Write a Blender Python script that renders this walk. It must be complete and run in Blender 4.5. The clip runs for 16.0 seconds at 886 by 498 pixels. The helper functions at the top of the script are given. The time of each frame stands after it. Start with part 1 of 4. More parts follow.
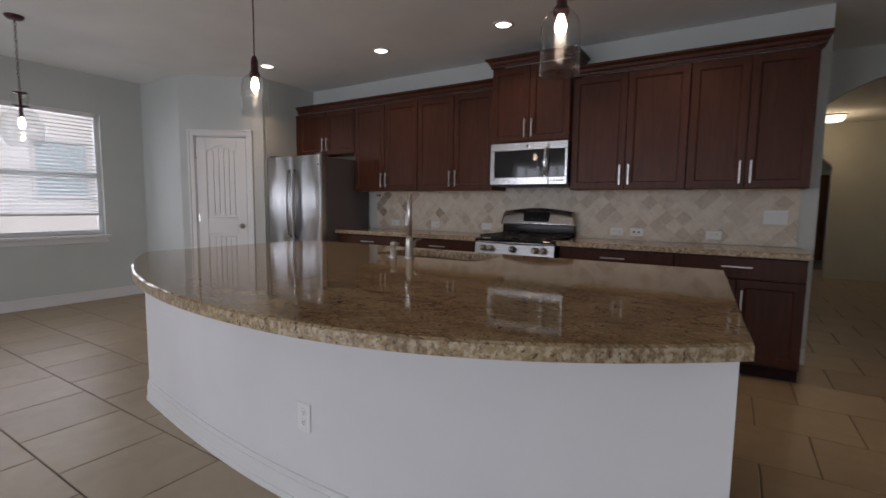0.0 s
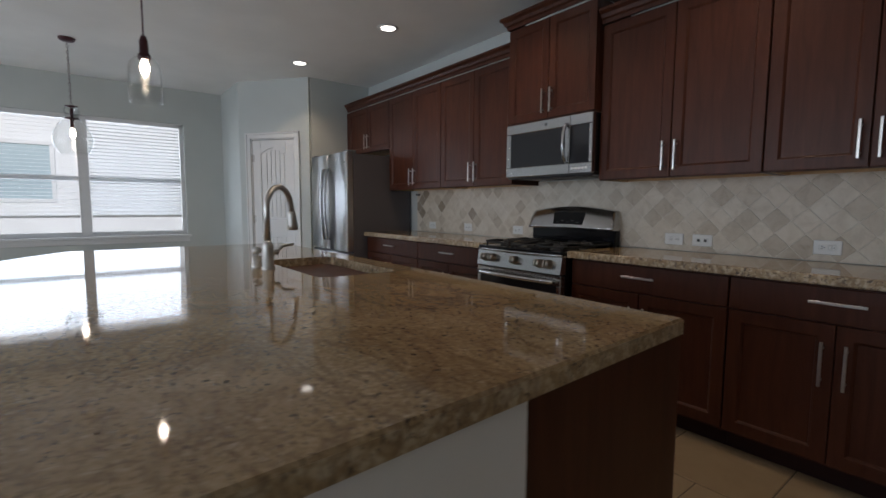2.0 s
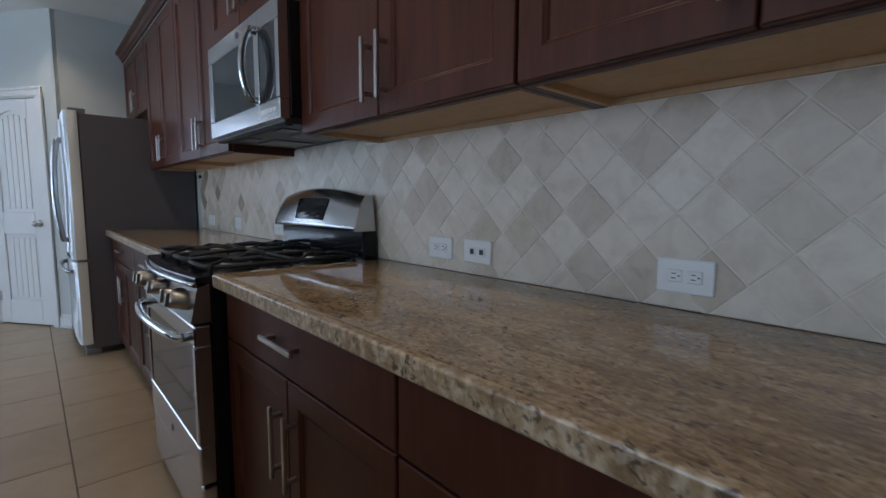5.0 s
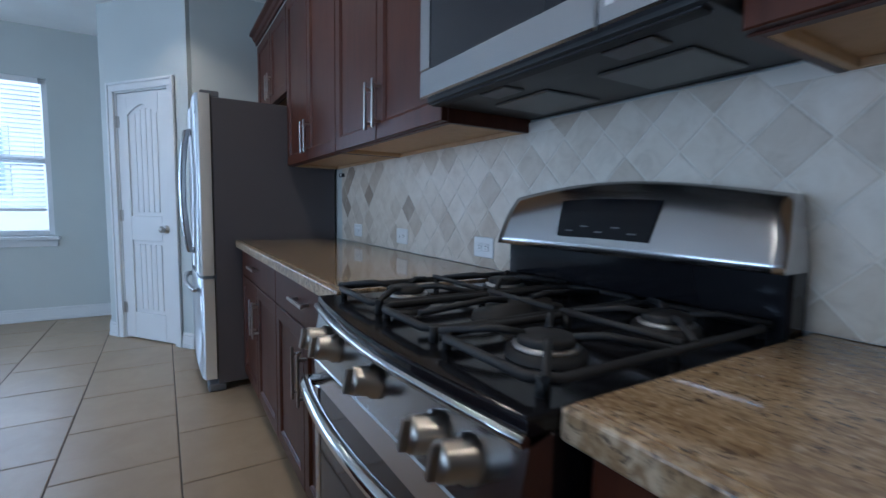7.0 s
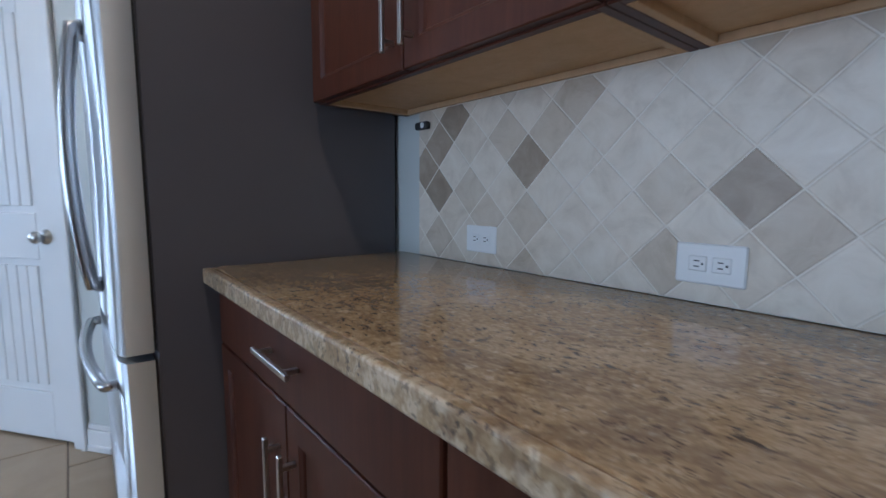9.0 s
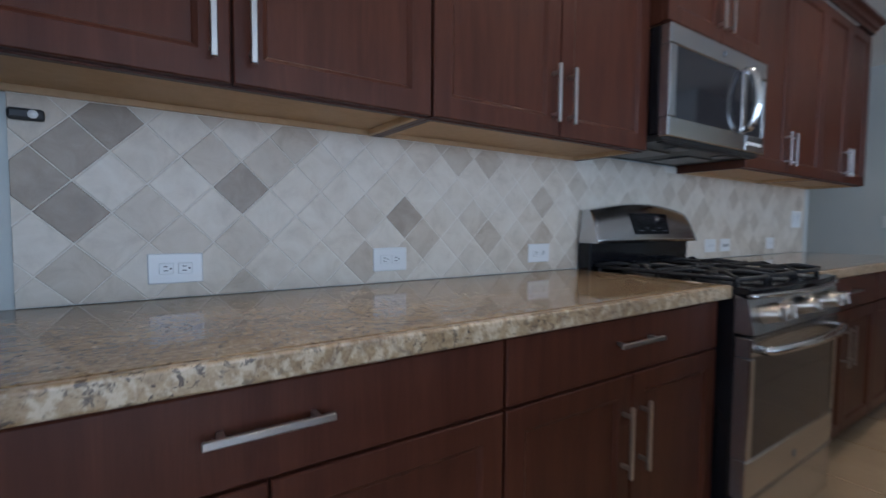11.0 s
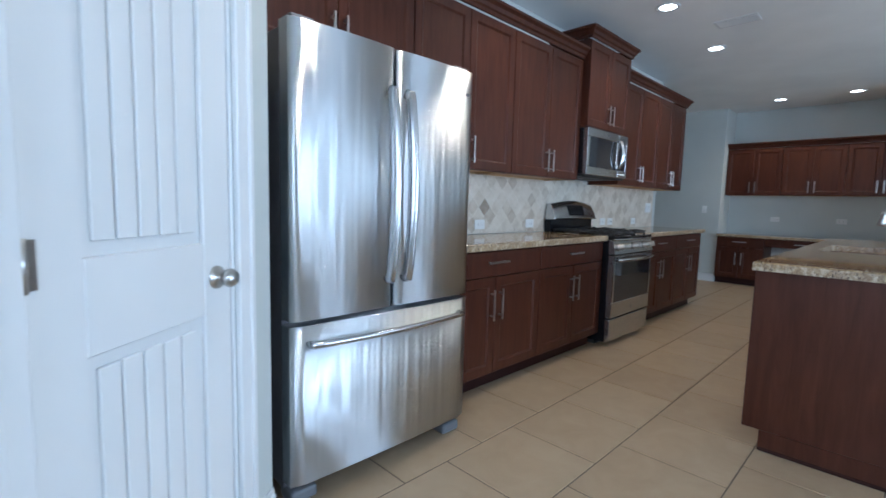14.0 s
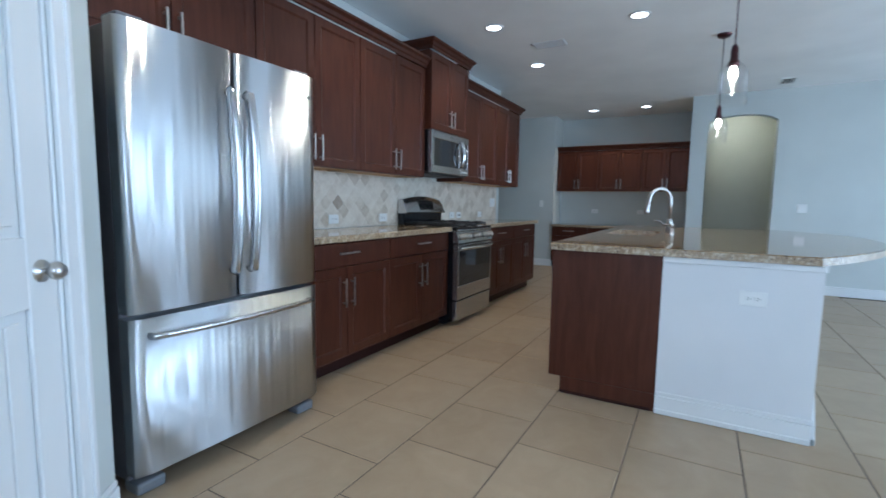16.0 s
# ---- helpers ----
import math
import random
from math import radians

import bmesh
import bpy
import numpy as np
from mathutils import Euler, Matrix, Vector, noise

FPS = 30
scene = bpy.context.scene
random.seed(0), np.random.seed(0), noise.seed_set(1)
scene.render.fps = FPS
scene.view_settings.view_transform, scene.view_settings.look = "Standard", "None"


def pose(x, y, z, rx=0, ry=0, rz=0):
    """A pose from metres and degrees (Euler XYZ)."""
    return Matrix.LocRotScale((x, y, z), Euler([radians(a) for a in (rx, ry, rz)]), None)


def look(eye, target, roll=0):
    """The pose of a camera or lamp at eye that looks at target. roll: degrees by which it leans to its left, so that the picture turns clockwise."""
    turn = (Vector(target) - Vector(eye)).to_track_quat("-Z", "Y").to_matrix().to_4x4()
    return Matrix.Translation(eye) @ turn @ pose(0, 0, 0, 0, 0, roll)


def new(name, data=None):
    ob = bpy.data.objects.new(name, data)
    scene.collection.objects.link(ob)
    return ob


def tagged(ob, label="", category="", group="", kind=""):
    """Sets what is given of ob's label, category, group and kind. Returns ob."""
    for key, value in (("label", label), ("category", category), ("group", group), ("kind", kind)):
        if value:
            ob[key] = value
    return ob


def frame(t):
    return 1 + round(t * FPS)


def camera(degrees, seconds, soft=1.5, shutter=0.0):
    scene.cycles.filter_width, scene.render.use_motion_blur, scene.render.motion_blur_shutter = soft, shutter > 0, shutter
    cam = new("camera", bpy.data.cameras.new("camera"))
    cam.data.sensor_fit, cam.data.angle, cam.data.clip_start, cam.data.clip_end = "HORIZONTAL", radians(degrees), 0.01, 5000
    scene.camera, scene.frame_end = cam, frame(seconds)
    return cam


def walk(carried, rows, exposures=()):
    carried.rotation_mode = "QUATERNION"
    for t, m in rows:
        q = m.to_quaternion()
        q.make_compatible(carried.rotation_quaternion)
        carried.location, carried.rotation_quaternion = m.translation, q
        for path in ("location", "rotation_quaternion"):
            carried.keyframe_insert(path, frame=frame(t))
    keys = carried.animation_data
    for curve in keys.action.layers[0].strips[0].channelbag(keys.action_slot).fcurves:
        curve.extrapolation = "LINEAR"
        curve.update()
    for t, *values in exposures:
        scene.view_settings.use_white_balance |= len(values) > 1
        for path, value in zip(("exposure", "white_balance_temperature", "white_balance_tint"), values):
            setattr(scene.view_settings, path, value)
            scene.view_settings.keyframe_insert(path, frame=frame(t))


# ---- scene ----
cam = camera(87.9, 16.0, soft=1.5, shutter=0.25)
PATH = [
    (0, (1.65, -4.517, 1.227), (0.596, -2.828, 1.035), 0.7),
    (0.5, (1.732, -4.208, 1.237), (0.412, -2.718, 1.038), 0.6),
    (1, (1.844, -3.846, 1.244), (0.385, -2.492, 1.052), 0.5),
    (1.5, (2.049, -3.443, 1.236), (0.52, -2.168, 1.047), 0.4),
    (2, (2.165, -3.027, 1.196), (0.599, -1.797, 1.014), 0.3),
    (2.5, (2.229, -2.554, 1.195), (0.675, -1.308, 1.014), 0.3),
    (3, (2.303, -2.096, 1.19), (0.844, -0.741, 0.998), 0.0),
    (3.5, (2.296, -1.745, 1.142), (0.89, -0.335, 0.953), 0.1),
    (3.7, (2.279, -1.613, 1.141), (0.916, -0.162, 0.946), 0.1),
    (5.8, (1.499, -0.948, 1.16), (-0.051, 0.301, 0.963), 0.6),
    (6, (1.382, -0.949, 1.159), (-0.173, 0.296, 0.975), 0.7),
    (6.5, (1.094, -1.002, 1.12), (-0.504, 0.19, 0.96), 0.9),
    (7, (0.731, -1.002, 1.138), (-0.97, 0.035, 0.959), 0.9),
    (7.5, (0.325, -1.041, 1.126), (-1.391, -0.03, 0.941), 0.7),
    (8, (-0.098, -0.996, 1.104), (-1.794, 0.047, 0.908), 0.7),
    (8.2, (-0.302, -0.967, 1.102), (-1.988, 0.091, 0.909), 0.7),
    (10.3, (-1.609, -0.876, 1.151), (-1.638, 1.112, 0.938), 1.4),
    (10.5, (-1.712, -0.982, 1.13), (-1.273, 0.964, 0.989), 1.2),
    (11, (-1.943, -1.311, 1.112), (-0.822, 0.342, 1.001), 0.4),
    (11.5, (-2.215, -1.656, 1.101), (-0.685, -0.374, 0.976), -0.0),
    (12, (-2.565, -1.906, 1.153), (-0.693, -1.221, 0.98), 0.5),
    (12.5, (-2.966, -2.009, 1.149), (-1.096, -1.32, 0.979), 0.7),
    (13, (-3.406, -2.077, 1.159), (-1.662, -1.114, 0.983), 1.2),
    (13.5, (-3.733, -2.171, 1.13), (-2.11, -1.016, 0.945), 1.4),
    (14, (-3.961, -2.338, 1.158), (-2.56, -0.925, 0.957), 1.5),
    (14.5, (-4.039, -2.452, 1.135), (-2.74, -0.944, 0.94), 1.5),
    (15, (-4.056, -2.483, 1.139), (-2.753, -0.979, 0.937), 1.4),
    (15.5, (-4.033, -2.503, 1.147), (-2.515, -1.217, 0.947), 1.0),
    (16, (-4.082, -2.612, 1.143), (-2.346, -1.639, 0.943), 0.9),
]
# exposure in stops, white balance in kelvin, tint
EXPO = [(0, -1.15, 6400, 22), (2.5, -1.0, 5900, 13), (3.7, -0.98, 5900, 15), (5.8, -0.55, 4650, 8), (7.0, -0.5, 4600, 9), (8.2, -0.3, 4650, 10), (10.3, -0.35, 5050, 14), (11.0, -0.25, 4950, 12), (12.5, 0.3, 4650, 6), (14.5, 0.1, 4900, 8), (16, 0.05, 4800, 6)]
walk(cam, [(t, look(eye, target, roll)) for t, eye, target, roll in PATH], EXPO)

# ---- light ----
world = bpy.data.worlds.new("sky")
scene.world = world
world.use_nodes = True
wn = world.node_tree.nodes
sky = wn.new("ShaderNodeTexSky")
sky.sky_type, sky.sun_disc = "NISHITA", False
sky.sun_elevation, sky.sun_rotation = radians(24), radians(98)
wn["Background"].inputs["Strength"].default_value = 0.15
world.node_tree.links.new(sky.outputs[0], wn["Background"].inputs["Color"])


def lamp(name, kind, m, power, colour, **more):
    d = bpy.data.lights.new(name, kind)
    d.energy, d.color = power, colour
    if kind == "AREA":
        d.shape, d.size, d.size_y = "RECTANGLE", more["w"], more["h"]
    elif kind == "SUN":
        d.angle = radians(more["angle"])
    elif kind == "SPOT":
        d.spot_size, d.spot_blend, d.shadow_soft_size = radians(more["deg"]), 0.6, 0.05
    else:
        d.shadow_soft_size = more.get("r", 0.02)
    o = new(name, d)
    o.matrix_world = m
    return o


lamp("sun", "SUN", look((20, -3, 9), (0, 0, 0)), 5.0, (1.0, 0.95, 0.88), angle=0.5)
CEIL = 2.735
X_WIN, X_END, X_ARCH = -4.95, 4.35, 3.66
# daylight standing in the window openings
lamp("window_daylight", "AREA", look((X_WIN - 0.22, -2.97, 1.55), (0, -2.97, 2.1)), 50, (0.86, 0.93, 1.0), w=2.0, h=1.3)
for x, w, power in ((-2.65, 1.6, 98), (-0.4, 1.7, 112), (2.3, 2.5, 58)):
    lamp("rear_daylight", "AREA", look((x, -8.12, 1.25), (x, 0, 2.5)), power, (0.86, 0.94, 1.0), w=w, h=2.1)
lamp("entry_daylight", "AREA", look((1.9, 10.05, 1.2), (1.9, 0, 1.2)), 25, (0.9, 0.95, 1.0), w=0.9, h=1.8)


# ---- materials ----
def mat(name, base, rough=0.5, metal=0.0, **k):
    m = bpy.data.materials.new(name)
    m.use_nodes = True
    p = m.node_tree.nodes["Principled BSDF"]
    p.inputs["Base Color"].default_value = (*base, 1)
    p.inputs["Roughness"].default_value, p.inputs["Metallic"].default_value = rough, metal
    for key, v in k.items():
        p.inputs[key.replace("_", " ")].default_value = v
    return m


class Nodes:
    def __init__(self, m):
        self.t, self.p = m.node_tree, m.node_tree.nodes["Principled BSDF"]
        self.co = self.t.nodes.new("ShaderNodeTexCoord").outputs["Object"]

    def link(self, a, b):
        self.t.links.new(a, b)

    def add(self, kind, **vals):
        n = self.t.nodes.new(kind)
        for k, v in vals.items():
            n.inputs[k.replace("_", " ")].default_value = v
        return n

    def world(self):
        self.co = self.t.nodes.new("ShaderNodeNewGeometry").outputs["Position"]

    def scaled(self, s):
        n = self.t.nodes.new("ShaderNodeMapping")
        n.inputs["Scale"].default_value = s
        self.link(self.co, n.inputs["Vector"])
        return n.outputs[0]

    def noise(self, scale, detail=4, stretch=None, rough=0.55, distort=0.0):
        n = self.add("ShaderNodeTexNoise", Scale=scale, Detail=detail, Roughness=rough, Distortion=distort)
        self.link(self.scaled(stretch) if stretch else self.co, n.inputs["Vector"])
        return n.outputs["Fac"]

    def ramp(self, fac, stops):
        n = self.t.nodes.new("ShaderNodeValToRGB")
        e = n.color_ramp.elements
        while len(e) < len(stops):
            e.new(0.5)
        for q, (pos, c) in zip(e, stops):
            q.position, q.color = pos, (*c, 1) if len(c) == 3 else c
        self.link(fac, n.inputs[0])
        return n.outputs[0]

    def mix(self, fac, a, b, blend="MIX"):
        n = self.t.nodes.new("ShaderNodeMix")
        n.data_type, n.blend_type = "RGBA", blend
        for v, s in ((fac, n.inputs[0]), (a, n.inputs[6]), (b, n.inputs[7])):
            if hasattr(v, "node"):
                self.link(v, s)
            else:
                s.default_value = v if isinstance(v, float) else (*v, 1)
        return n.outputs[2]

    def colour(self, c):
        self.link(c, self.p.inputs["Base Color"])

    def rough(self, fac, lo, hi):
        n = self.add("ShaderNodeMapRange", To_Min=lo, To_Max=hi)
        self.link(fac, n.inputs[0])
        self.link(n.outputs[0], self.p.inputs["Roughness"])

    def bump(self, fac, strength=0.2, dist=0.002):
        n = self.add("ShaderNodeBump", Strength=strength, Distance=dist)
        self.link(fac, n.inputs["Height"])
        self.link(n.outputs[0], self.p.inputs["Normal"])

    def random(self):
        return self.t.nodes.new("ShaderNodeObjectInfo").outputs["Random"]


def g(v):
    return (v, v, v)


def paint(name, base, rough, fine=350, strength=0.12):
    m = mat(name, base, rough)
    n = Nodes(m)
    n.world()
    b = n.noise(1.3, 3)
    n.colour(n.mix(n.ramp(b, [(0.3, g(0)), (0.7, g(1))]), tuple(0.94 * c for c in base), tuple(min(1, 1.04 * c) for c in base)))
    n.bump(n.noise(fine, 2), strength, 0.001)
    n.rough(n.noise(6), rough - 0.05, rough + 0.08)
    return m


M_WALL = paint("wall_paint", (0.55, 0.575, 0.55), 0.55, 120, 0.2)
M_CEIL = paint("ceiling_paint", (0.88, 0.88, 0.86), 0.8, 60, 0.35)
M_WHITE = paint("white_trim_paint", (0.74, 0.74, 0.73), 0.35, 90, 0.05)
M_ISLAND = paint("island_white_paint", (0.72, 0.72, 0.72), 0.5, 110, 0.2)
# wall paint yellowed: the lamps' warm light is put into the colour
M_HALL_LAMPLIT = paint("hall_paint_lamplit", (0.56, 0.55, 0.47), 0.6, 120, 0.2)


def wood(name, a, b, rough):
    m = mat(name, a, rough, Specular_IOR_Level=0.22)
    n = Nodes(m)
    n.world()
    grain = n.noise(5, 6, (5, 5, 0.5), 0.6, 0.8)
    fine = n.noise(60, 3, (4, 4, 0.15))
    tone = n.mix(n.ramp(grain, [(0.2, g(0)), (0.8, g(1))]), a, b)
    n.colour(n.mix(0.07, tone, n.ramp(fine, [(0.3, tuple(0.5 * c for c in a)), (0.7, b)])))
    n.bump(fine, 0.08, 0.001)
    n.rough(n.noise(3), rough - 0.06, rough + 0.08)
    return m


M_WOOD = wood("cherry_stain", (0.040, 0.0112, 0.0062), (0.090, 0.0300, 0.0155), 0.36)
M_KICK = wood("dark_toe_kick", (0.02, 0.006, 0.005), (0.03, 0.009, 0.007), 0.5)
M_MAPLE = wood("maple_underside", (0.50, 0.33, 0.17), (0.62, 0.44, 0.25), 0.5)


def stone(name, rough, edge):
    """Brown granite: tan clouds, fine grain, clustered dark flecks and a few pale crystals."""
    m = mat(name, (0.35, 0.24, 0.13), rough, Specular_IOR_Level=0.6)
    n = Nodes(m)
    n.world()
    st = (1.0, 1.35, 1.2)
    cloud = n.ramp(n.noise(4.5, 5, st, 0.6, 0.6), [(0.30, (0.18, 0.112, 0.054)), (0.5, (0.30, 0.207, 0.108)), (0.72, (0.42, 0.32, 0.195))])
    grain = n.ramp(n.noise(95, 4, st, 0.65), [(0.34, (0.14, 0.088, 0.045)), (0.5, (0.325, 0.23, 0.122)), (0.68, (0.53, 0.43, 0.285))])
    c = n.mix(0.42, cloud, grain)
    pale = n.ramp(n.noise(48, 3, (1.3, 1, 1)), [(0.46, g(0)), (0.60, g(0.75))] if edge else [(0.62, g(0)), (0.70, g(0.55))])
    c = n.mix(pale, c, (0.56, 0.47, 0.34))
    where = n.ramp(n.noise(9, 3, st, 0.6, 0.5), [(0.36, g(0.35)), (0.56, g(1.0))])
    fleck = n.ramp(n.noise(74, 3, (1.0, 1.7, 1.0), 0.6, 0.5), [(0.56, g(0)), (0.63, g(0.9))])
    c = n.mix(n.mix(1.0, where, fleck, "MULTIPLY"), c, (0.04, 0.024, 0.016))
    vein = n.ramp(n.noise(2.2, 4, (1.0, 2.2, 1.0), 0.6, 1.6), [(0.47, g(0)), (0.50, g(0.45)), (0.53, g(0))])
    n.colour(n.mix(vein, c, (0.10, 0.055, 0.028)))
    if edge:
        n.bump(n.noise(30, 3), 0.2, 0.004)
    else:
        n.rough(n.noise(120), 0.025, 0.07)
    return m


M_GRANITE, M_EDGE = stone("granite", 0.07, False), stone("granite_chiselled_edge", 0.28, True)


def tile_mat(name, lo, mid, hi, rough, scale, bump, patch=0.4):
    m = mat(name, mid, rough)
    n = Nodes(m)
    n.world()
    tone = n.ramp(n.random(), [(0.0, lo), (0.12, lo), (0.3, mid), (1.0, hi)])
    cloud = n.ramp(n.noise(scale, 6, None, 0.65, 0.7), [(0.3, lo), (0.5, mid), (0.72, hi)])
    c = n.mix(patch, tone, cloud)
    n.colour(c)
    n.rough(n.noise(scale * 2), rough - 0.04, rough + 0.06)
    if bump > 0.1:
        n.bump(n.noise(scale * 4, 5), bump, 0.002)
    return m


M_SPLASH = tile_mat("tumbled_travertine", (0.43, 0.355, 0.262), (0.635, 0.56, 0.45), (0.76, 0.70, 0.60), 0.42, 13, 0.2, 0.5)
M_SPLASH_DK = tile_mat("brown_travertine", (0.23, 0.18, 0.13), (0.33, 0.265, 0.195), (0.44, 0.365, 0.28), 0.42, 16, 0.2, 0.65)
M_FLOOR = tile_mat("beige_floor_tile", (0.30, 0.222, 0.138), (0.345, 0.262, 0.166), (0.395, 0.308, 0.202), 0.38, 5, 0.015, 0.6)
M_GROUT = paint("grout", (0.76, 0.71, 0.62), 0.85, 200, 0.4)
M_GROUT_F = paint("floor_grout", (0.14, 0.112, 0.085), 0.85, 200, 0.4)


def steel(name, base, rough, stretch, bump=0.04):
    m = mat(name, base, rough, 1.0)
    n = Nodes(m)
    f = n.noise(60, 3, stretch)
    n.rough(f, rough - 0.05, rough + 0.08)
    n.bump(f, bump, 0.0005)
    return m


M_STEEL = steel("brushed_stainless", (0.60, 0.60, 0.59), 0.24, (12, 12, 0.3))
M_FRIDGE = mat("fridge_stainless", (0.70, 0.72, 0.74), 0.37, 1.0, Anisotropic=1.0, Anisotropic_Rotation=0.25)
fn = Nodes(M_FRIDGE)
tg = fn.t.nodes.new("ShaderNodeTangent")
tg.direction_type, tg.axis = "RADIAL", "Z"
fn.link(tg.outputs[0], fn.p.inputs["Tangent"])
fn.bump(fn.noise(3.2, 1, (6.5, 1, 0.3)), 0.5, 0.008)
M_STEEL_H = steel("brushed_stainless_level", (0.53, 0.53, 0.54), 0.2, (0.3, 12, 12))
M_NICKEL = steel("brushed_nickel", (0.55, 0.53, 0.50), 0.28, (10, 10, 10))
M_KNOB = steel("knob_metal", (0.40, 0.36, 0.31), 0.3, (10, 10, 10))
M_CHROME = mat("polished_steel", (0.72, 0.72, 0.72), 0.1, 1.0)
M_BRONZE = mat("oil_rubbed_bronze", (0.075, 0.03, 0.034), 0.4, 0.8)
M_BLACK = mat("black_enamel", (0.008, 0.008, 0.010), 0.12, Specular_IOR_Level=0.3)
M_GLASSBLK = mat("black_glass", (0.02, 0.02, 0.024), 0.05)
M_IRON = paint("cast_iron", (0.012, 0.012, 0.013), 0.6, 250, 0.4)
M_GREY = paint("fridge_side_grey", (0.105, 0.095, 0.10), 0.42, 300, 0.2)
M_PLASTIC = mat("white_plastic", (0.78, 0.78, 0.76), 0.3)
M_DARKPL = mat("dark_plastic", (0.02, 0.02, 0.02), 0.45)
M_FARPANE = mat("far_pane", (0.45, 0.55, 0.58), 0.2)
M_GREYPL = mat("grey_plastic", (0.15, 0.155, 0.165), 0.5)
M_FILTER = steel("grease_filter_mesh", (0.20, 0.20, 0.20), 0.45, (30, 30, 30), 0.5)
M_BLIND = mat("blind_slat", (0.85, 0.85, 0.83), 0.45)
bt = M_BLIND.node_tree
tr, mx = bt.nodes.new("ShaderNodeBsdfTranslucent"), bt.nodes.new("ShaderNodeMixShader")
tr.inputs["Color"].default_value = (0.85, 0.87, 0.88, 1)
mx.inputs[0].default_value = 0.45
bt.links.new(bt.nodes["Principled BSDF"].outputs[0], mx.inputs[1])
bt.links.new(tr.outputs[0], mx.inputs[2])
bt.links.new(mx.outputs[0], bt.nodes["Material Output"].inputs[0])
M_CARD = paint("house_siding", (0.88, 0.88, 0.87), 0.8, 30, 0.2)
M_GRASS = paint("lawn", (0.09, 0.12, 0.045), 0.9, 40, 0.5)
M_ROOF = paint("roof_shingle", (0.16, 0.14, 0.13), 0.9, 30, 0.5)
M_RUST = wood("door_stain", (0.12, 0.05, 0.02), (0.2, 0.09, 0.04), 0.4)


def glass(name, tint, gloss):
    """Thin clear glass: see-through, with a mirror sheen that grows at grazing angles."""
    m = bpy.data.materials.new(name)
    m.use_nodes = True
    t = m.node_tree
    t.nodes.remove(t.nodes["Principled BSDF"])
    a, b, mx, lw = (t.nodes.new(k) for k in ("ShaderNodeBsdfTransparent", "ShaderNodeBsdfGlossy", "ShaderNodeMixShader", "ShaderNodeLayerWeight"))
    a.inputs["Color"].default_value = (*tint, 1)
    b.inputs["Roughness"].default_value = 0.02
    lw.inputs["Blend"].default_value = 0.5
    pw_, ml = t.nodes.new("ShaderNodeMath"), t.nodes.new("ShaderNodeMath")
    pw_.operation, ml.operation = "POWER", "MULTIPLY_ADD"
    pw_.inputs[1].default_value, ml.inputs[1].default_value, ml.inputs[2].default_value = 3.5, gloss, 0.03
    for x, y in ((lw.outputs["Facing"], pw_.inputs[0]), (pw_.outputs[0], ml.inputs[0]), (ml.outputs[0], mx.inputs[0]), (a.outputs[0], mx.inputs[1]), (b.outputs[0], mx.inputs[2]), (mx.outputs[0], t.nodes["Material Output"].inputs[0])):
        t.links.new(x, y)
    return m


M_GLASS = glass("clear_glass", (0.98, 0.985, 0.985), 0.45)


def glow(name, colour, power):
    m = mat(name, (0.9, 0.9, 0.9), 0.4)
    p = m.node_tree.nodes["Principled BSDF"]
    p.inputs["Emission Color"].default_value = (*colour, 1)
    p.inputs["Emission Strength"].default_value = power
    return m


M_BULB = glow("bulb_glow", (1.0, 0.78, 0.55), 60)
M_CAN = glow("downlight_glow", (1.0, 0.9, 0.75), 9)
M_DOME = glow("dome_glow", (1.0, 0.85, 0.6), 5)


# ---- mesh helpers ----
def B(x0, x1, y0, y1, z0, z1, bev=0.003, seg=1):
    bm = bmesh.new()
    bmesh.ops.create_cube(bm, size=1.0)
    for v in bm.verts:
        v.co = ((x0 + x1) / 2 + v.co.x * (x1 - x0), (y0 + y1) / 2 + v.co.y * (y1 - y0), (z0 + z1) / 2 + v.co.z * (z1 - z0))
    if bev:
        bmesh.ops.bevel(bm, geom=list(bm.edges), offset=bev, segments=seg, affect="EDGES", profile=0.5, clamp_overlap=True)
    return bm


def join(*bms):
    out = bmesh.new()
    for b in bms:
        me = bpy.data.meshes.new("tmp")
        b.to_mesh(me)
        b.free()
        out.from_mesh(me)
        bpy.data.meshes.remove(me)
    return out


def moved(bm, m):
    bm.transform(m)
    return bm


def tube(pts, r, n=10, closed=False, cap=True, flat=1.0):
    bm = bmesh.new()
    pts = [Vector(p) for p in pts]
    rings, up = [], None
    for i, p in enumerate(pts):
        a = pts[i - 1] if i or closed else p
        b = pts[(i + 1) % len(pts)] if i + 1 < len(pts) or closed else p
        d = (b - a).normalized()
        if up is None:
            up = d.orthogonal().normalized()
        up = (up - d * up.dot(d)).normalized()
        side = d.cross(up)
        rr = r[i] if isinstance(r, (list, tuple)) else r
        rings.append([bm.verts.new(p + rr * (math.cos(2 * math.pi * k / n) * up + flat * math.sin(2 * math.pi * k / n) * side)) for k in range(n)])
    pairs = list(zip(rings, rings[1:])) + ([(rings[-1], rings[0])] if closed else [])
    for a, b in pairs:
        for k in range(n):
            bm.faces.new((a[k], a[(k + 1) % n], b[(k + 1) % n], b[k]))
    if cap and not closed:
        bm.faces.new(rings[0][::-1])
        bm.faces.new(rings[-1])
    bmesh.ops.recalc_face_normals(bm, faces=bm.faces)
    for f in bm.faces:
        f.smooth = len(f.verts) == 4
    return bm


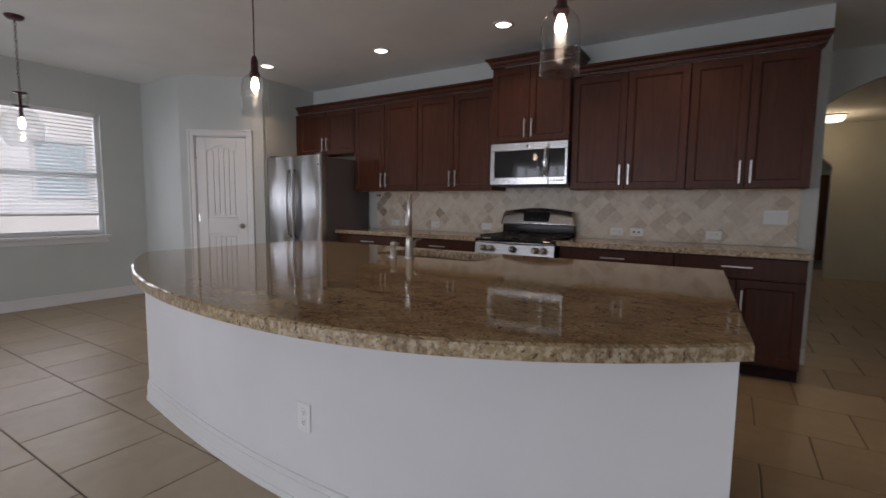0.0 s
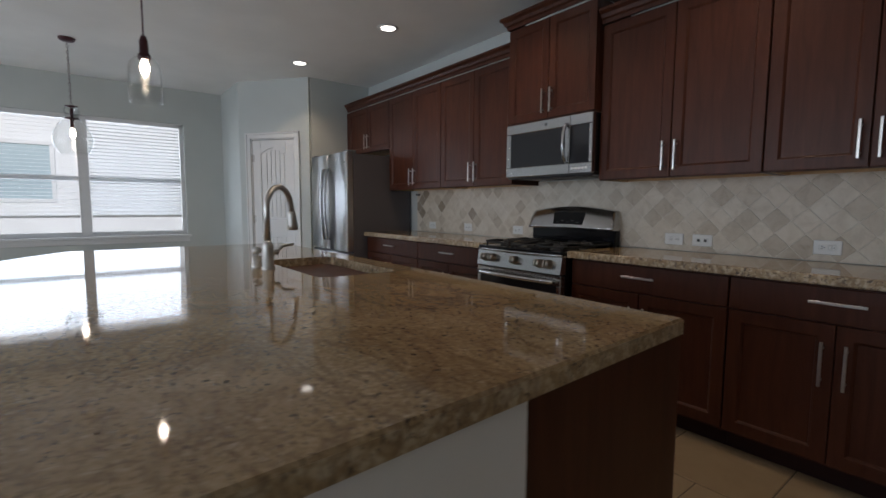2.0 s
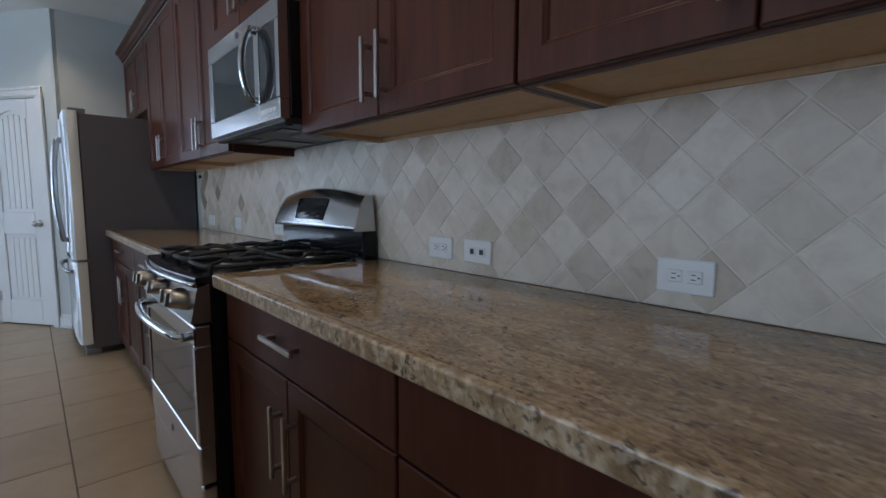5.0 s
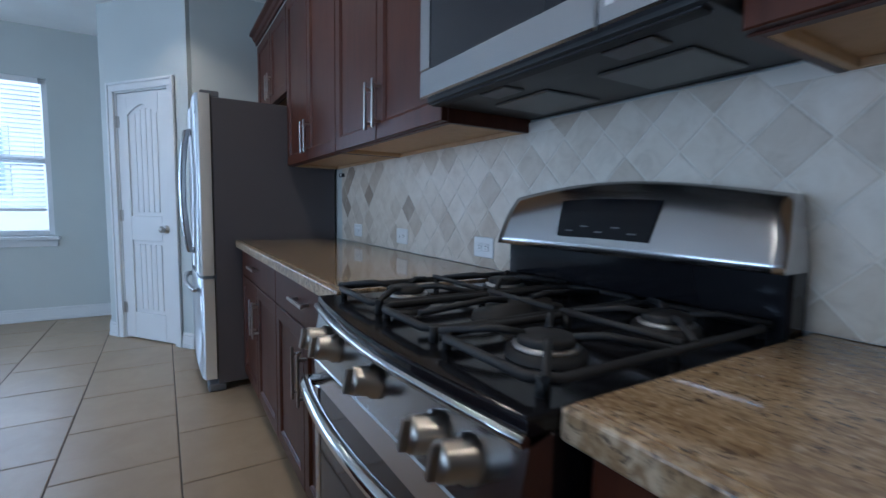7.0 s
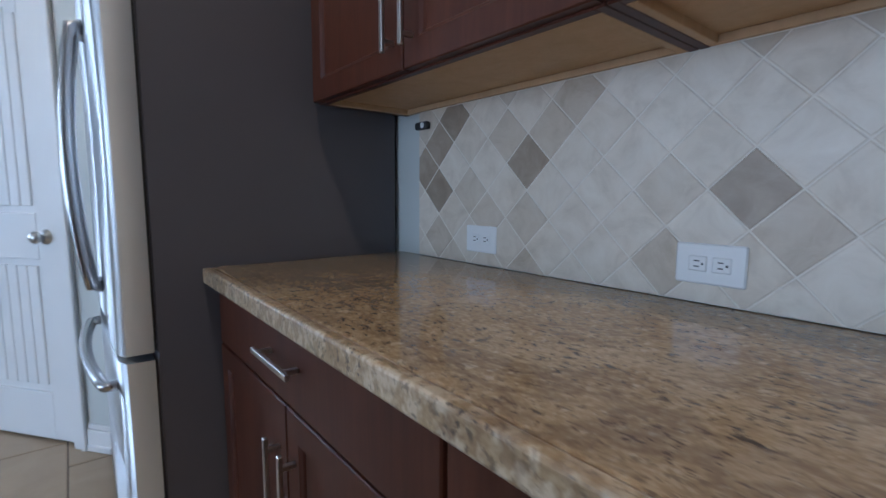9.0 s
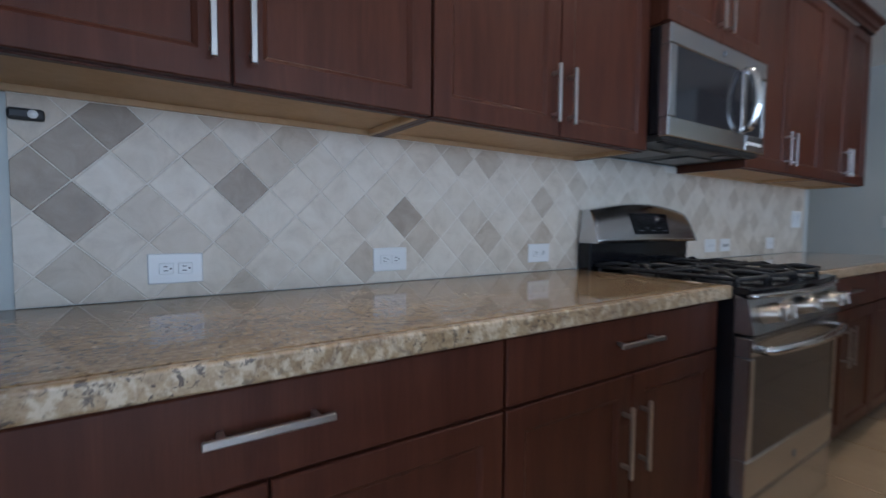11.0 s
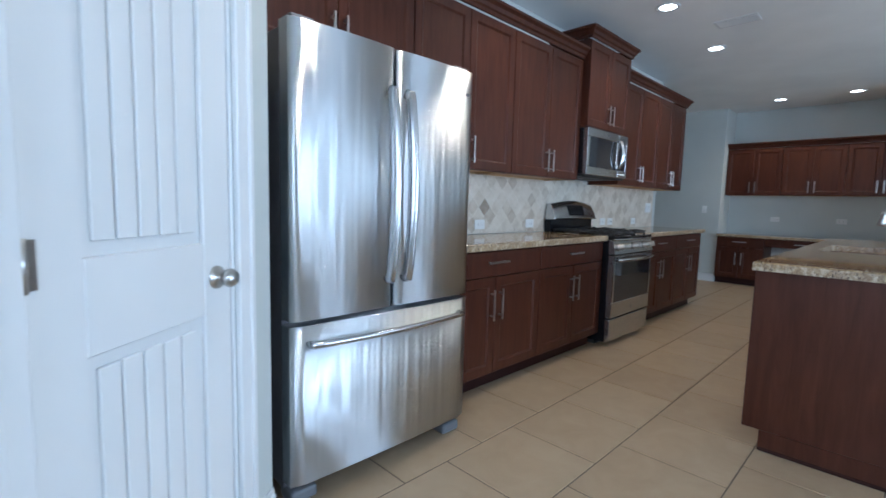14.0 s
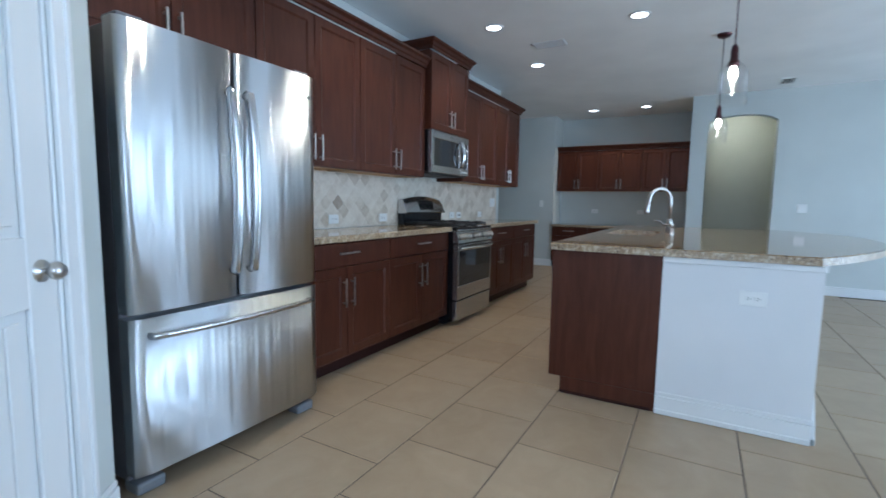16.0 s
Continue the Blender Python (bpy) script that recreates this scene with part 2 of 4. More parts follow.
def lathe(profile, n=24, cap=False):
    """A turned shape: (radius, height) pairs round z."""
    bm = bmesh.new()
    rings = [[bm.verts.new((max(r, 1e-4) * math.cos(2 * math.pi * k / n), max(r, 1e-4) * math.sin(2 * math.pi * k / n), z)) for k in range(n)] for r, z in profile]
    for a, b in zip(rings, rings[1:]):
        for k in range(n):
            f = bm.faces.new((a[k], a[(k + 1) % n], b[(k + 1) % n], b[k]))
            f.smooth = True
    if cap:
        bm.faces.new(rings[0][::-1])
        bm.faces.new(rings[-1])
    bmesh.ops.recalc_face_normals(bm, faces=bm.faces)
    return bm


def prism(poly, d, axis="y"):
    """A polygon of (a, b) pairs drawn out by d. axis y: (x, z) from y 0 to d; x: (y, z); z: (x, y)."""
    bm = bmesh.new()
    lay = {"y": lambda a, b, c: (a, c, b), "x": lambda a, b, c: (c, a, b), "z": lambda a, b, c: (a, b, c)}[axis]
    lo = [bm.verts.new(lay(a, b, 0)) for a, b in poly]
    hi = [bm.verts.new(lay(a, b, d)) for a, b in poly]
    bm.faces.new(lo)
    bm.faces.new(hi[::-1])
    for i in range(len(poly)):
        j = (i + 1) % len(poly)
        bm.faces.new((lo[i], hi[i], hi[j], lo[j]))
    bmesh.ops.recalc_face_normals(bm, faces=bm.faces)
    return bm


def mesh_of(name, bm, material):
    me = bpy.data.meshes.new(name)
    bm.to_mesh(me)
    bm.free()
    me.materials.append(material)
    return me


def part(name, bm, material, parent, label=""):
    o = new(name, mesh_of(name, bm, material))
    o.parent = parent
    return tagged(o, label)


def thing(name, m, label, category, group="", kind=""):
    o = new(name)
    o.empty_display_size = 0.1
    o.matrix_basis = m
    return tagged(o, label, category, group, kind)


def solid(name, bm, material, label, category, kind="", m=None):
    o = new(name, mesh_of(name, bm, material))
    if m:
        o.matrix_basis = m
    return tagged(o, label, category, "", kind)


def structure(name, bm, material, label, category):
    return solid(name, bm, material, label, category, "structure")


# ---- shell of the rooms ----
T = 0.12
AX, AY, BX, BY = -3.283, -0.813, -4.07, -1.41
ANG = math.degrees(math.atan2(AY - BY, AX - BX))
ALEN = math.hypot(AX - BX, AY - BY)
structure("wall_north", B(-3.283, 2.21, 0, T, 0, CEIL, 0), M_WALL, "grey painted wall behind the kitchen cabinets", "wall")
structure("wall_pantry_side", B(-3.403, -3.283, AY + 0.03, 0, 0, CEIL, 0), M_WALL, "grey painted wall beside the refrigerator", "wall")
structure("wall_pantry_return", B(X_WIN, BX, BY, BY + T, 0, CEIL, 0), M_WALL, "short grey wall beside the pantry", "wall")

# angled pantry wall with the door opening; local x runs along it, the room is at negative y
PANTRY = pose(BX, BY, 0, 0, 0, ANG)
D0, D1, DH = 0.17, 0.785, 2.03
pw = join(B(0, D0, 0, T, 0, CEIL, 0), B(D1, ALEN, 0, T, 0, CEIL, 0), B(D0, D1, 0, T, DH, CEIL, 0))
solid("wall_pantry", pw, M_WALL, "angled grey wall holding the pantry door", "wall", "structure", PANTRY)
solid("pantry_backing", B(D0 - 0.1, D1 + 0.1, 0.3, 0.34, 0, CEIL, 0), M_WALL, "plain wall closing the pantry", "wall", "structure", PANTRY)

# window wall
W0, W1, WZ0, WZ1 = -4.07, -1.888, 0.81, 2.275
ww = join(B(X_WIN - T, X_WIN, -8.1, W0, 0, CEIL, 0), B(X_WIN - T, X_WIN, W1, 0.12, 0, CEIL, 0), B(X_WIN - T, X_WIN, W0, W1, 0, WZ0, 0), B(X_WIN - T, X_WIN, W0, W1, WZ1, CEIL, 0))
structure("wall_west", ww, M_WALL, "grey painted wall around the dining window", "wall")

# rear wall of the living room with its tall windows
R = [(-3.5, -1.8, 0.1, 2.4), (-1.3, 0.5, 0.1, 2.4), (1.0, 3.6, 0.1, 2.4)]
rw, last = [], X_WIN - T
for a, b, lo, hi in R:
    rw += [B(last, a, -8.1, -7.98, 0, CEIL, 0), B(a, b, -8.1, -7.98, 0, lo, 0), B(a, b, -8.1, -7.98, hi, CEIL, 0)]
    last = b
rw.append(B(last, X_END + 0.9, -8.1, -7.98, 0, CEIL, 0))
structure("wall_south", join(*rw), M_WALL, "plain rear wall of the living room", "wall")
for i, (a, b, lo, hi) in enumerate(R):
    w = thing("window_%d" % (i + 2), pose(a, -8.03, lo), "white framed rear window", "window", "", "structure")
    ww_, hh = b - a, hi - lo
    part("window_frame", join(B(0, 0.06, -0.03, 0.03, 0, hh), B(ww_ - 0.06, ww_, -0.03, 0.03, 0, hh), B(0.06, ww_ - 0.06, -0.03, 0.03, 0, 0.06), B(0.06, ww_ - 0.06, -0.03, 0.03, hh - 0.06, hh), B(ww_ / 2 - 0.04, ww_ / 2 + 0.04, -0.03, 0.03, 0.06, hh - 0.06), B(ww_ / 4 - 0.02, ww_ / 4 + 0.02, -0.02, 0.02, 0.06, hh - 0.06), B(3 * ww_ / 4 - 0.02, 3 * ww_ / 4 + 0.02, -0.02, 0.02, 0.06, hh - 0.06)), M_WHITE, w)

# desk nook and arched passage wall at the far end
NY0, NY1, NX = -2.40, -0.2, 4.87
structure("wall_nook_back", B(NX, NX + T, NY0 - T, NY1 + T, 0, CEIL, 0), M_WALL, "grey back wall of the desk nook", "wall")
structure("wall_nook_left", B(X_END, NX, NY1, NY1 + T, 0, CEIL, 0), M_WALL, "grey side wall of the desk nook", "wall")
structure("wall_nook_right", B(X_ARCH, NX, NY0 - T, NY0, 0, CEIL, 0), M_WALL, "grey side wall of the desk nook", "wall")
structure("wall_hall_east", B(X_END, X_END + T, NY1 + T, 9.9, 0, CEIL, 0), M_WALL, "grey painted hall wall", "wall")


def arch_wall(a0, a1, o0, o1, spring, rise, d, axis):
    """A wall from a0 to a1 with an arched opening from o0 to o1."""
    arc = [(o0 + (o1 - o0) * (0.5 - 0.5 * math.cos(math.pi * k / 16)), spring + rise * math.sin(math.pi * k / 16)) for k in range(17)]
    bms = [prism([(a0, 0), (o0, 0), (o0, CEIL), (a0, CEIL)], d, axis), prism([(o1, 0), (a1, 0), (a1, CEIL), (o1, CEIL)], d, axis)]
    for (p, q), (r, s) in zip(arc, arc[1:]):
        bms.append(prism([(p, q), (r, s), (r, CEIL), (p, CEIL)], d, axis))
    bm = join(*bms)
    bmesh.ops.remove_doubles(bm, verts=bm.verts, dist=1e-5)
    return bm


structure("wall_east", moved(arch_wall(-8.1, NY0 - T, -3.44, -2.61, 2.31, 0.12, T, "x"), pose(X_ARCH, 0, 0)), M_WALL, "grey wall with an arched passage", "wall")
structure("wall_hall_arch", moved(arch_wall(0.9, X_END, 2.09, 4.12, 1.65, 0.85, T, "y"), pose(0, 1.3, 0)), M_WALL, "grey hall wall with a wide arch", "wall")
structure("wall_hall_west", B(0.78, 0.9, T, 9.9, 0, CEIL, 0), M_WALL, "grey painted hall wall", "wall")
structure("wall_foyer_arch", moved(arch_wall(0.9, X_END, 1.5, 3.12, 1.95, 0.3, T, "y"), pose(0, 6.1, 0)), M_HALL_LAMPLIT, "wall with a small arch, lamp warmth in its colour", "wall")
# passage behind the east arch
structure("wall_passage_back", B(5.5, 5.62, -4.4, NY0 - T, 0, CEIL, 0), M_HALL_LAMPLIT, "passage wall with lamp warmth in its colour", "wall")
structure("wall_passage_left", B(NX + T, 5.5, NY0 - 2 * T, NY0 - T, 0, CEIL, 0), M_HALL_LAMPLIT, "passage wall with lamp warmth in its colour", "wall")
structure("wall_passage_right", B(X_ARCH + T, 5.5, -3.72, -3.6, 0, CEIL, 0), M_HALL_LAMPLIT, "passage wall with lamp warmth in its colour", "wall")
structure("wall_foyer_north", join(B(0.78, 1.42, 9.9, 10.02, 0, CEIL, 0), B(1.42, 1.75, 9.9, 10.02, 0, 0.1, 0), B(1.42, 1.75, 9.9, 10.02, 2.1, CEIL, 0), B(1.75, 1.9, 9.9, 10.02, 0, CEIL, 0), B(1.9, 2.6, 9.9, 10.02, 0, 0.6, 0), B(1.9, 2.6, 9.9, 10.02, 2.1, CEIL, 0), B(2.6, X_END, 9.9, 10.02, 0, CEIL, 0)), M_HALL_LAMPLIT, "far foyer wall with two bright windows", "wall")
structure("ceiling", B(X_WIN - T, 5.7, -8.1, 10.1, CEIL, CEIL + 0.1, 0), M_CEIL, "white painted ceiling", "ceiling")


# baseboards
def baseboard(p, q, label="white painted baseboard"):
    p, q = Vector((*p, 0)), Vector((*q, 0))
    d = q - p
    L = d.length
    bm = join(B(0, L, -0.014, 0, 0, 0.10, 0.002), B(0, L, -0.019, 0, 0, 0.03, 0.004), B(0, L, -0.009, 0, 0.10, 0.125, 0.004))
    solid("baseboard", bm, M_WHITE, label, "baseboard", "structure", pose(p.x, p.y, 0, 0, 0, math.degrees(math.atan2(d.y, d.x))))


baseboard((X_WIN + 0.02, BY), (BX, BY))
baseboard((X_WIN, -7.9), (X_WIN, BY - 0.02))
u = Vector((AX - BX, AY - BY)).normalized()
baseboard((BX, BY), (BX + u.x * 0.098, BY + u.y * 0.098))
baseboard((BX + u.x * 0.857, BY + u.y * 0.857), (AX, AY))
baseboard((X_END, 1.28), (X_END, NY1))
baseboard((X_ARCH, NY0), (X_ARCH, -2.61))
baseboard((X_ARCH, -3.44), (X_ARCH, -7.9))
baseboard((NX, NY1 - 0.02), (NX, NY0 + 0.02))
baseboard((2.14, 0), (2.21, 0))

# ---- pantry door ----
cas = thing("door_trim", PANTRY, "white painted moulded door casing", "door trim", "", "structure")
cw = 0.072
part("side_casing", join(B(D0 - cw, D0, -0.018, 0, 0, DH), B(D0 - cw, D0 - 0.05, -0.026, 0, 0, DH + cw)), M_WHITE, cas)
part("side_casing", join(B(D1, D1 + cw, -0.018, 0, 0, DH), B(D1 + 0.05, D1 + cw, -0.026, 0, 0, DH + cw)), M_WHITE, cas)
part("head_casing", join(B(D0 - 0.05, D1 + 0.05, -0.018, 0, DH, DH + 0.05), B(D0 - 0.05, D1 + 0.05, -0.026, 0, DH + 0.05, DH + cw)), M_WHITE, cas)
part("jamb", join(B(D0 - 0.001, D0 + 0.012, 0, T, 0, DH), B(D1 - 0.012, D1 + 0.001, 0, T, 0, DH), B(D0 + 0.012, D1 - 0.012, 0, T, DH - 0.012, DH + 0.001)), M_WHITE, cas)

door = thing("door_1", PANTRY @ pose(D0 + 0.015, 0.006, 0.012), "closed white two-panel pantry door with arched planked panel", "door", "", "structure")
dw, dh = D1 - D0 - 0.03, DH - 0.03
s0 = 0.115
core = [B(0, dw, 0.014, 0.04, 0, dh, 0.001)]
core += [B(0, s0, 0, 0.014, 0, dh, 0.003), B(dw - s0, dw, 0, 0.014, 0, dh, 0.003), B(s0, dw - s0, 0, 0.014, 0, 0.22, 0.003), B(s0, dw - s0, 0, 0.014, 0.82, 1.02, 0.003)]
arc = [(s0 + (dw - 2 * s0) * k / 14, 1.83 + 0.075 * math.sin(math.pi * k / 14)) for k in range(15)]
core.append(prism(arc + [(dw - s0, dh), (s0, dh)], 0.014, "y"))
part("leaf", join(*core), M_WHITE, door)
n_pl = 5
for k in range(n_pl):
    a = s0 + 0.025 + (dw - 2 * s0 - 0.05) * k / n_pl
    b = s0 + 0.025 + (dw - 2 * s0 - 0.05) * (k + 1) / n_pl
    xm = ((a + b) / 2 - s0) / (dw - 2 * s0)
    part("plank", B(a + 0.0025, b - 0.0025, 0.006, 0.015, 1.05, 1.805 + 0.07 * math.sin(math.pi * xm), 0.003), M_WHITE, door)
    part("plank", B(a + 0.0025, b - 0.0025, 0.006, 0.015, 0.25, 0.79, 0.003), M_WHITE, door)
knob = part("door_knob", moved(lathe([(0.0, 0.062), (0.018, 0.06), (0.027, 0.047), (0.024, 0.032), (0.012, 0.024), (0.011, 0.008), (0.032, 0.007), (0.033, 0.0)], 20), pose(dw - 0.065, 0, 0.92, 90)), M_NICKEL, door, "round brushed nickel knob")
for hz in (0.25, 1.02, 1.78):
    part("hinge", join(B(-0.012, 0.024, -0.004, 0.004, hz - 0.045, hz + 0.045, 0.001), tube([(-0.004, -0.008, hz - 0.048), (-0.004, -0.008, hz + 0.048)], 0.006, 8)), M_NICKEL, door, "steel butt hinge")

# ---- dining window ----
win = thing("window_1", pose(X_WIN, W0, WZ0), "white framed double window with sill", "window", "", "structure")
ww0, wh = W1 - W0, WZ1 - WZ0
part("window_sill", B(-0.11, 0.055, -0.04, ww0 + 0.04, -0.035, 0.0, 0.006, 2), M_WHITE, win)
part("apron", B(0, 0.014, -0.02, ww0 + 0.02, -0.10, -0.035, 0.004), M_WHITE, win)
half = ww0 / 2
for k in range(2):
    a = k * half
    part("window_frame", join(B(-0.10, -0.05, a, a + 0.05, 0, wh), B(-0.10, -0.05, a + half - 0.05, a + half, 0, wh), B(-0.10, -0.05, a + 0.05, a + half - 0.05, 0, 0.055), B(-0.10, -0.05, a + 0.05, a + half - 0.05, wh - 0.05, wh), B(-0.105, -0.045, a + 0.05, a + half - 0.05, 0.68, 0.735)), M_WHITE, win)
    for z0, z1 in ((0.055, 0.68), (0.735, wh - 0.05)):
        p = part("pane", B(-0.08, -0.076, a + 0.05, a + half - 0.05, z0, z1, 0), M_GLASS, win)
        p.visible_shadow = False
part("mullion", B(-0.10, -0.035, half - 0.055, half + 0.055, 0, wh), M_WHITE, win)
for k in range(2):
    bl = thing("window_blind", pose(X_WIN, W0 + k * half, WZ0), "white horizontal slat blind lowered over the window", "blind", "dining window blinds")
    a, b = 0.06, half - 0.06
    part("headrail", B(-0.045, 0.0, a, b, wh - 0.055, wh - 0.002), M_WHITE, bl)
    zz = wh - 0.09
    slat = mesh_of("slat", moved(B(-0.022, 0.022, a, b, -0.0012, 0.0012, 0), pose(0, 0, 0)), M_BLIND)
    while zz > 0.28:
        o = new("slat", slat)
        o.parent, o.matrix_basis = bl, pose(-0.022, 0, zz, 0, 24 if k else 5, 0)
        zz -= 0.042
    part("bottom_rail", B(-0.045, 0.0, a, b, 0.235, 0.262, 0.004), M_WHITE, bl)
    for y in (a + 0.15, b - 0.15):
        part("ladder_cord", tube([(0.002, y, 0.25), (0.002, y, wh - 0.05)], 0.0015, 5), M_WHITE, bl)
    part("wand", tube([(0.008, b - 0.05, 0.75), (0.008, b - 0.05, wh - 0.06)], 0.004, 6), M_GLASS, bl)

# ---- outdoors ----
structure("ground", B(-60, 60, -60, 60, -0.25, -0.15, 0), M_GRASS, "lawn around the house", "ground")
structure("patio", B(-9.5, X_WIN - T, -9, 3, -0.15, -0.1, 0.01), M_CARD, "pale concrete patio beside the house", "patio")
nb = thing("neighbour_house", pose(-11, -6, -0.15), "pale two-storey neighbouring house in full daylight", "house")
part("wall", B(-6, 0, -9, 12, 0, 5.6, 0), M_CARD, nb)
part("roof", prism([(-6.6, 5.6), (0.6, 5.6), (-3, 7.6)], 22, "y"), M_ROOF, nb).location = (0, -9.5, 0)
for y, z in ((1.5, 1.4), (5.2, 1.4), (1.5, 3.8), (5.2, 3.8)):
    wd = part("window", join(B(0, 0.05, y, y + 0.08, z, z + 1.3), B(0, 0.05, y + 1.0, y + 1.08, z, z + 1.3), B(0, 0.05, y + 0.08, y + 1.0, z, z + 0.08), B(0, 0.05, y + 0.08, y + 1.0, z + 1.22, z + 1.3)), M_WHITE, nb)
    part("pane", B(0, 0.02, y + 0.08, y + 1.0, z + 0.08, z + 1.22, 0), M_FARPANE, wd)


# ---- cabinet kit ----
def bar_handle(parent, x, y, z, L, level):
    """A flat steel bar on two posts, standing off a front at y."""
    if level:
        bm = join(B(x - L / 2, x + L / 2, y - 0.034, y - 0.025, z - 0.006, z + 0.006, 0.0015), *[B(x + s * L * 0.36 - 0.005, x + s * L * 0.36 + 0.005, y - 0.026, y, z - 0.005, z + 0.005, 0.001) for s in (-1, 1)])
    else:
        bm = join(B(x - 0.006, x + 0.006, y - 0.034, y - 0.025, z - L / 2, z + L / 2, 0.0015), *[B(x - 0.005, x + 0.005, y - 0.026, y, z + s * L * 0.36 - 0.005, z + s * L * 0.36 + 0.005, 0.001) for s in (-1, 1)])
    return part("handle", bm, M_NICKEL, parent, "brushed nickel bar handle")


def shaker(x0, x1, y, z0, z1, st=0.058):
    """A framed door front in one skin: frame, small bead and recessed panel."""
    bm = bmesh.new()
    rings = []
    for d, dy in ((0, 0), (0, -0.0185), (0.0025, -0.021), (st - 0.003, -0.021), (st, -0.0185), (st + 0.005, -0.0155), (st + 0.008, -0.0115)):
        rings.append([bm.verts.new((a, y + dy, b)) for a, b in ((x0 + d, z0 + d), (x1 - d, z0 + d), (x1 - d, z1 - d), (x0 + d, z1 - d))])
    for a, b in zip(rings, rings[1:]):
        for k in range(4):
            bm.faces.new((a[k], a[(k + 1) % 4], b[(k + 1) % 4], b[k]))
    bm.faces.new(rings[0][::-1])
    bm.faces.new(rings[-1])
    bmesh.ops.recalc_face_normals(bm, faces=bm.faces)
    return bm


def base_cabinet(m, w, label, group, depth=0.58, top=0.875, drawers=1):
    """Drawer over two doors; back at y 0, front at -depth; x from 0 to w."""
    c = thing("base_cabinet", m, label, "cabinet", group)
    part("body", B(0.001, w - 0.001, -depth, -0.004, 0.1, top, 0.001), M_WOOD, c)
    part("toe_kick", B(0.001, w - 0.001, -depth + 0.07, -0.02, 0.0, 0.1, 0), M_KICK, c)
    gap, y = 0.004, -depth
    zd = top - 0.165
    d = part("drawer_front", B(gap, w - gap, y - 0.021, y, zd + gap, top - 0.012, 0.003), M_WOOD, c)
    bar_handle(d, w / 2, y - 0.021, zd + 0.09, 0.19, True)
    for a, b, hx in ((gap, w / 2 - 0.0025, w / 2 - 0.04), (w / 2 + 0.0025, w - gap, w / 2 + 0.04)):
        dd = part("door", shaker(a, b, y, 0.115, zd - 0.002), M_WOOD, c)
        bar_handle(dd, hx, y - 0.021, zd - 0.17, 0.19, False)
    return c


def wall_cabinet(m, w, h, label, group, depth=0.31, handles=True, hz=0.125):
    c = thing("wall_cabinet", m, label, "cabinet", group)
    part("body", join(B(0.001, 0.018, -depth, -0.004, 0.0, h, 0.001), B(w - 0.018, w - 0.001, -depth, -0.004, 0.0, h, 0.001), B(0.018, w - 0.018, -depth, -0.004, 0.022, h, 0.001)), M_WOOD, c)
    part("underside", join(B(0.018, w - 0.018, -depth + 0.018, -0.004, 0.016, 0.0215, 0), B(0.018, w - 0.018, -0.022, -0.005, 0.001, 0.016, 0.001), B(0.0185, 0.034, -depth + 0.018, -0.022, 0.0, 0.016, 0.001), B(w - 0.034, w - 0.0185, -depth + 0.018, -0.022, 0.0, 0.016, 0.001)), M_MAPLE, c, "pale maple underside")
    part("bottom_rail", B(0.018, w - 0.018, -depth, -depth + 0.018, -0.0, 0.022, 0.001), M_WOOD, c)
    for a, b, hx in ((0.004, w / 2 - 0.0025, w / 2 - 0.035), (w / 2 + 0.0025, w - 0.004, w / 2 + 0.035)):
        d = part("door", shaker(a, b, -depth, 0.004, h - 0.012), M_WOOD, c)
        if handles:
            bar_handle(d, hx, -depth - 0.021, hz, 0.17, False)
    return c


def crown(name, x0, x1, y, z, label, ends=(True, True), hgt=0.085, out=0.055, back=0.0):
    """A crown moulding along x at front y and top of the cabinets z, with returns."""
    prof = [(0, 0), (-0.012, 0.0), (-0.014, 0.022), (-0.026, 0.03), (-0.034, 0.052), (-out + 0.006, hgt - 0.022), (-out, hgt - 0.018), (-out, hgt), (0, hgt)]
    bm = bmesh.new()
    rings = []
    for xe, sgn, on in ((x0, -1, ends[0]), (x1, 1, ends[1])):
        rings.append([bm.verts.new((xe + (sgn * -p if on else 0), y + p, z + q)) for p, q in prof])
    n = len(prof)
    for i in range(n):
        j = (i + 1) % n
        bm.faces.new((rings[0][i], rings[0][j], rings[1][j], rings[1][i]))
    for e, (xe, sgn, on) in enumerate(((x0, -1, ends[0]), (x1, 1, ends[1]))):
        if on:
            far = [bm.verts.new((xe + sgn * -p, back, z + q)) for p, q in prof]
            for i in range(n):
                j = (i + 1) % n
                bm.faces.new((rings[e][i], far[i], far[j], rings[e][j]))
            bm.faces.new(far)
        else:
            bm.faces.new(rings[e])
    bmesh.ops.recalc_face_normals(bm, faces=bm.faces)
    return solid(name, bm, M_WOOD, label, "moulding")


# ---- kitchen run along the north wall ----
CH = "dark cherry-stained base cabinet with drawer and two doors"
for x0, x1 in ((-2.255, -1.30), (-1.30, -0.396), (0.396, 1.30), (1.30, 2.115)):
    base_cabinet(pose(x0, 0, 0), x1 - x0, CH + (" beside the range" if abs(x0 + x1) < 1.8 else " under granite counter"), "kitchen base cabinets", top=0.883)
UZ, UT = 1.376, 2.365
CU = "dark cherry-stained tall wall cabinet with two shaker doors"
for x0, x1 in ((-2.235, -1.312), (-1.312, -0.386), (0.386, 1.32), (1.32, 2.115)):
    wall_cabinet(pose(x0, 0, UZ), x1 - x0, UT - UZ, CU, "kitchen wall cabinets")
wall_cabinet(pose(-3.2, 0, 1.83), 0.965, UT - 1.83, "short dark cherry cabinet above the refrigerator", "kitchen wall cabinets", 0.31)
solid("filler_strip", B(-3.281, -3.2, -0.31, -0.004, 1.83, UT), M_WOOD, "dark cherry filler strip beside the wall", "filler")
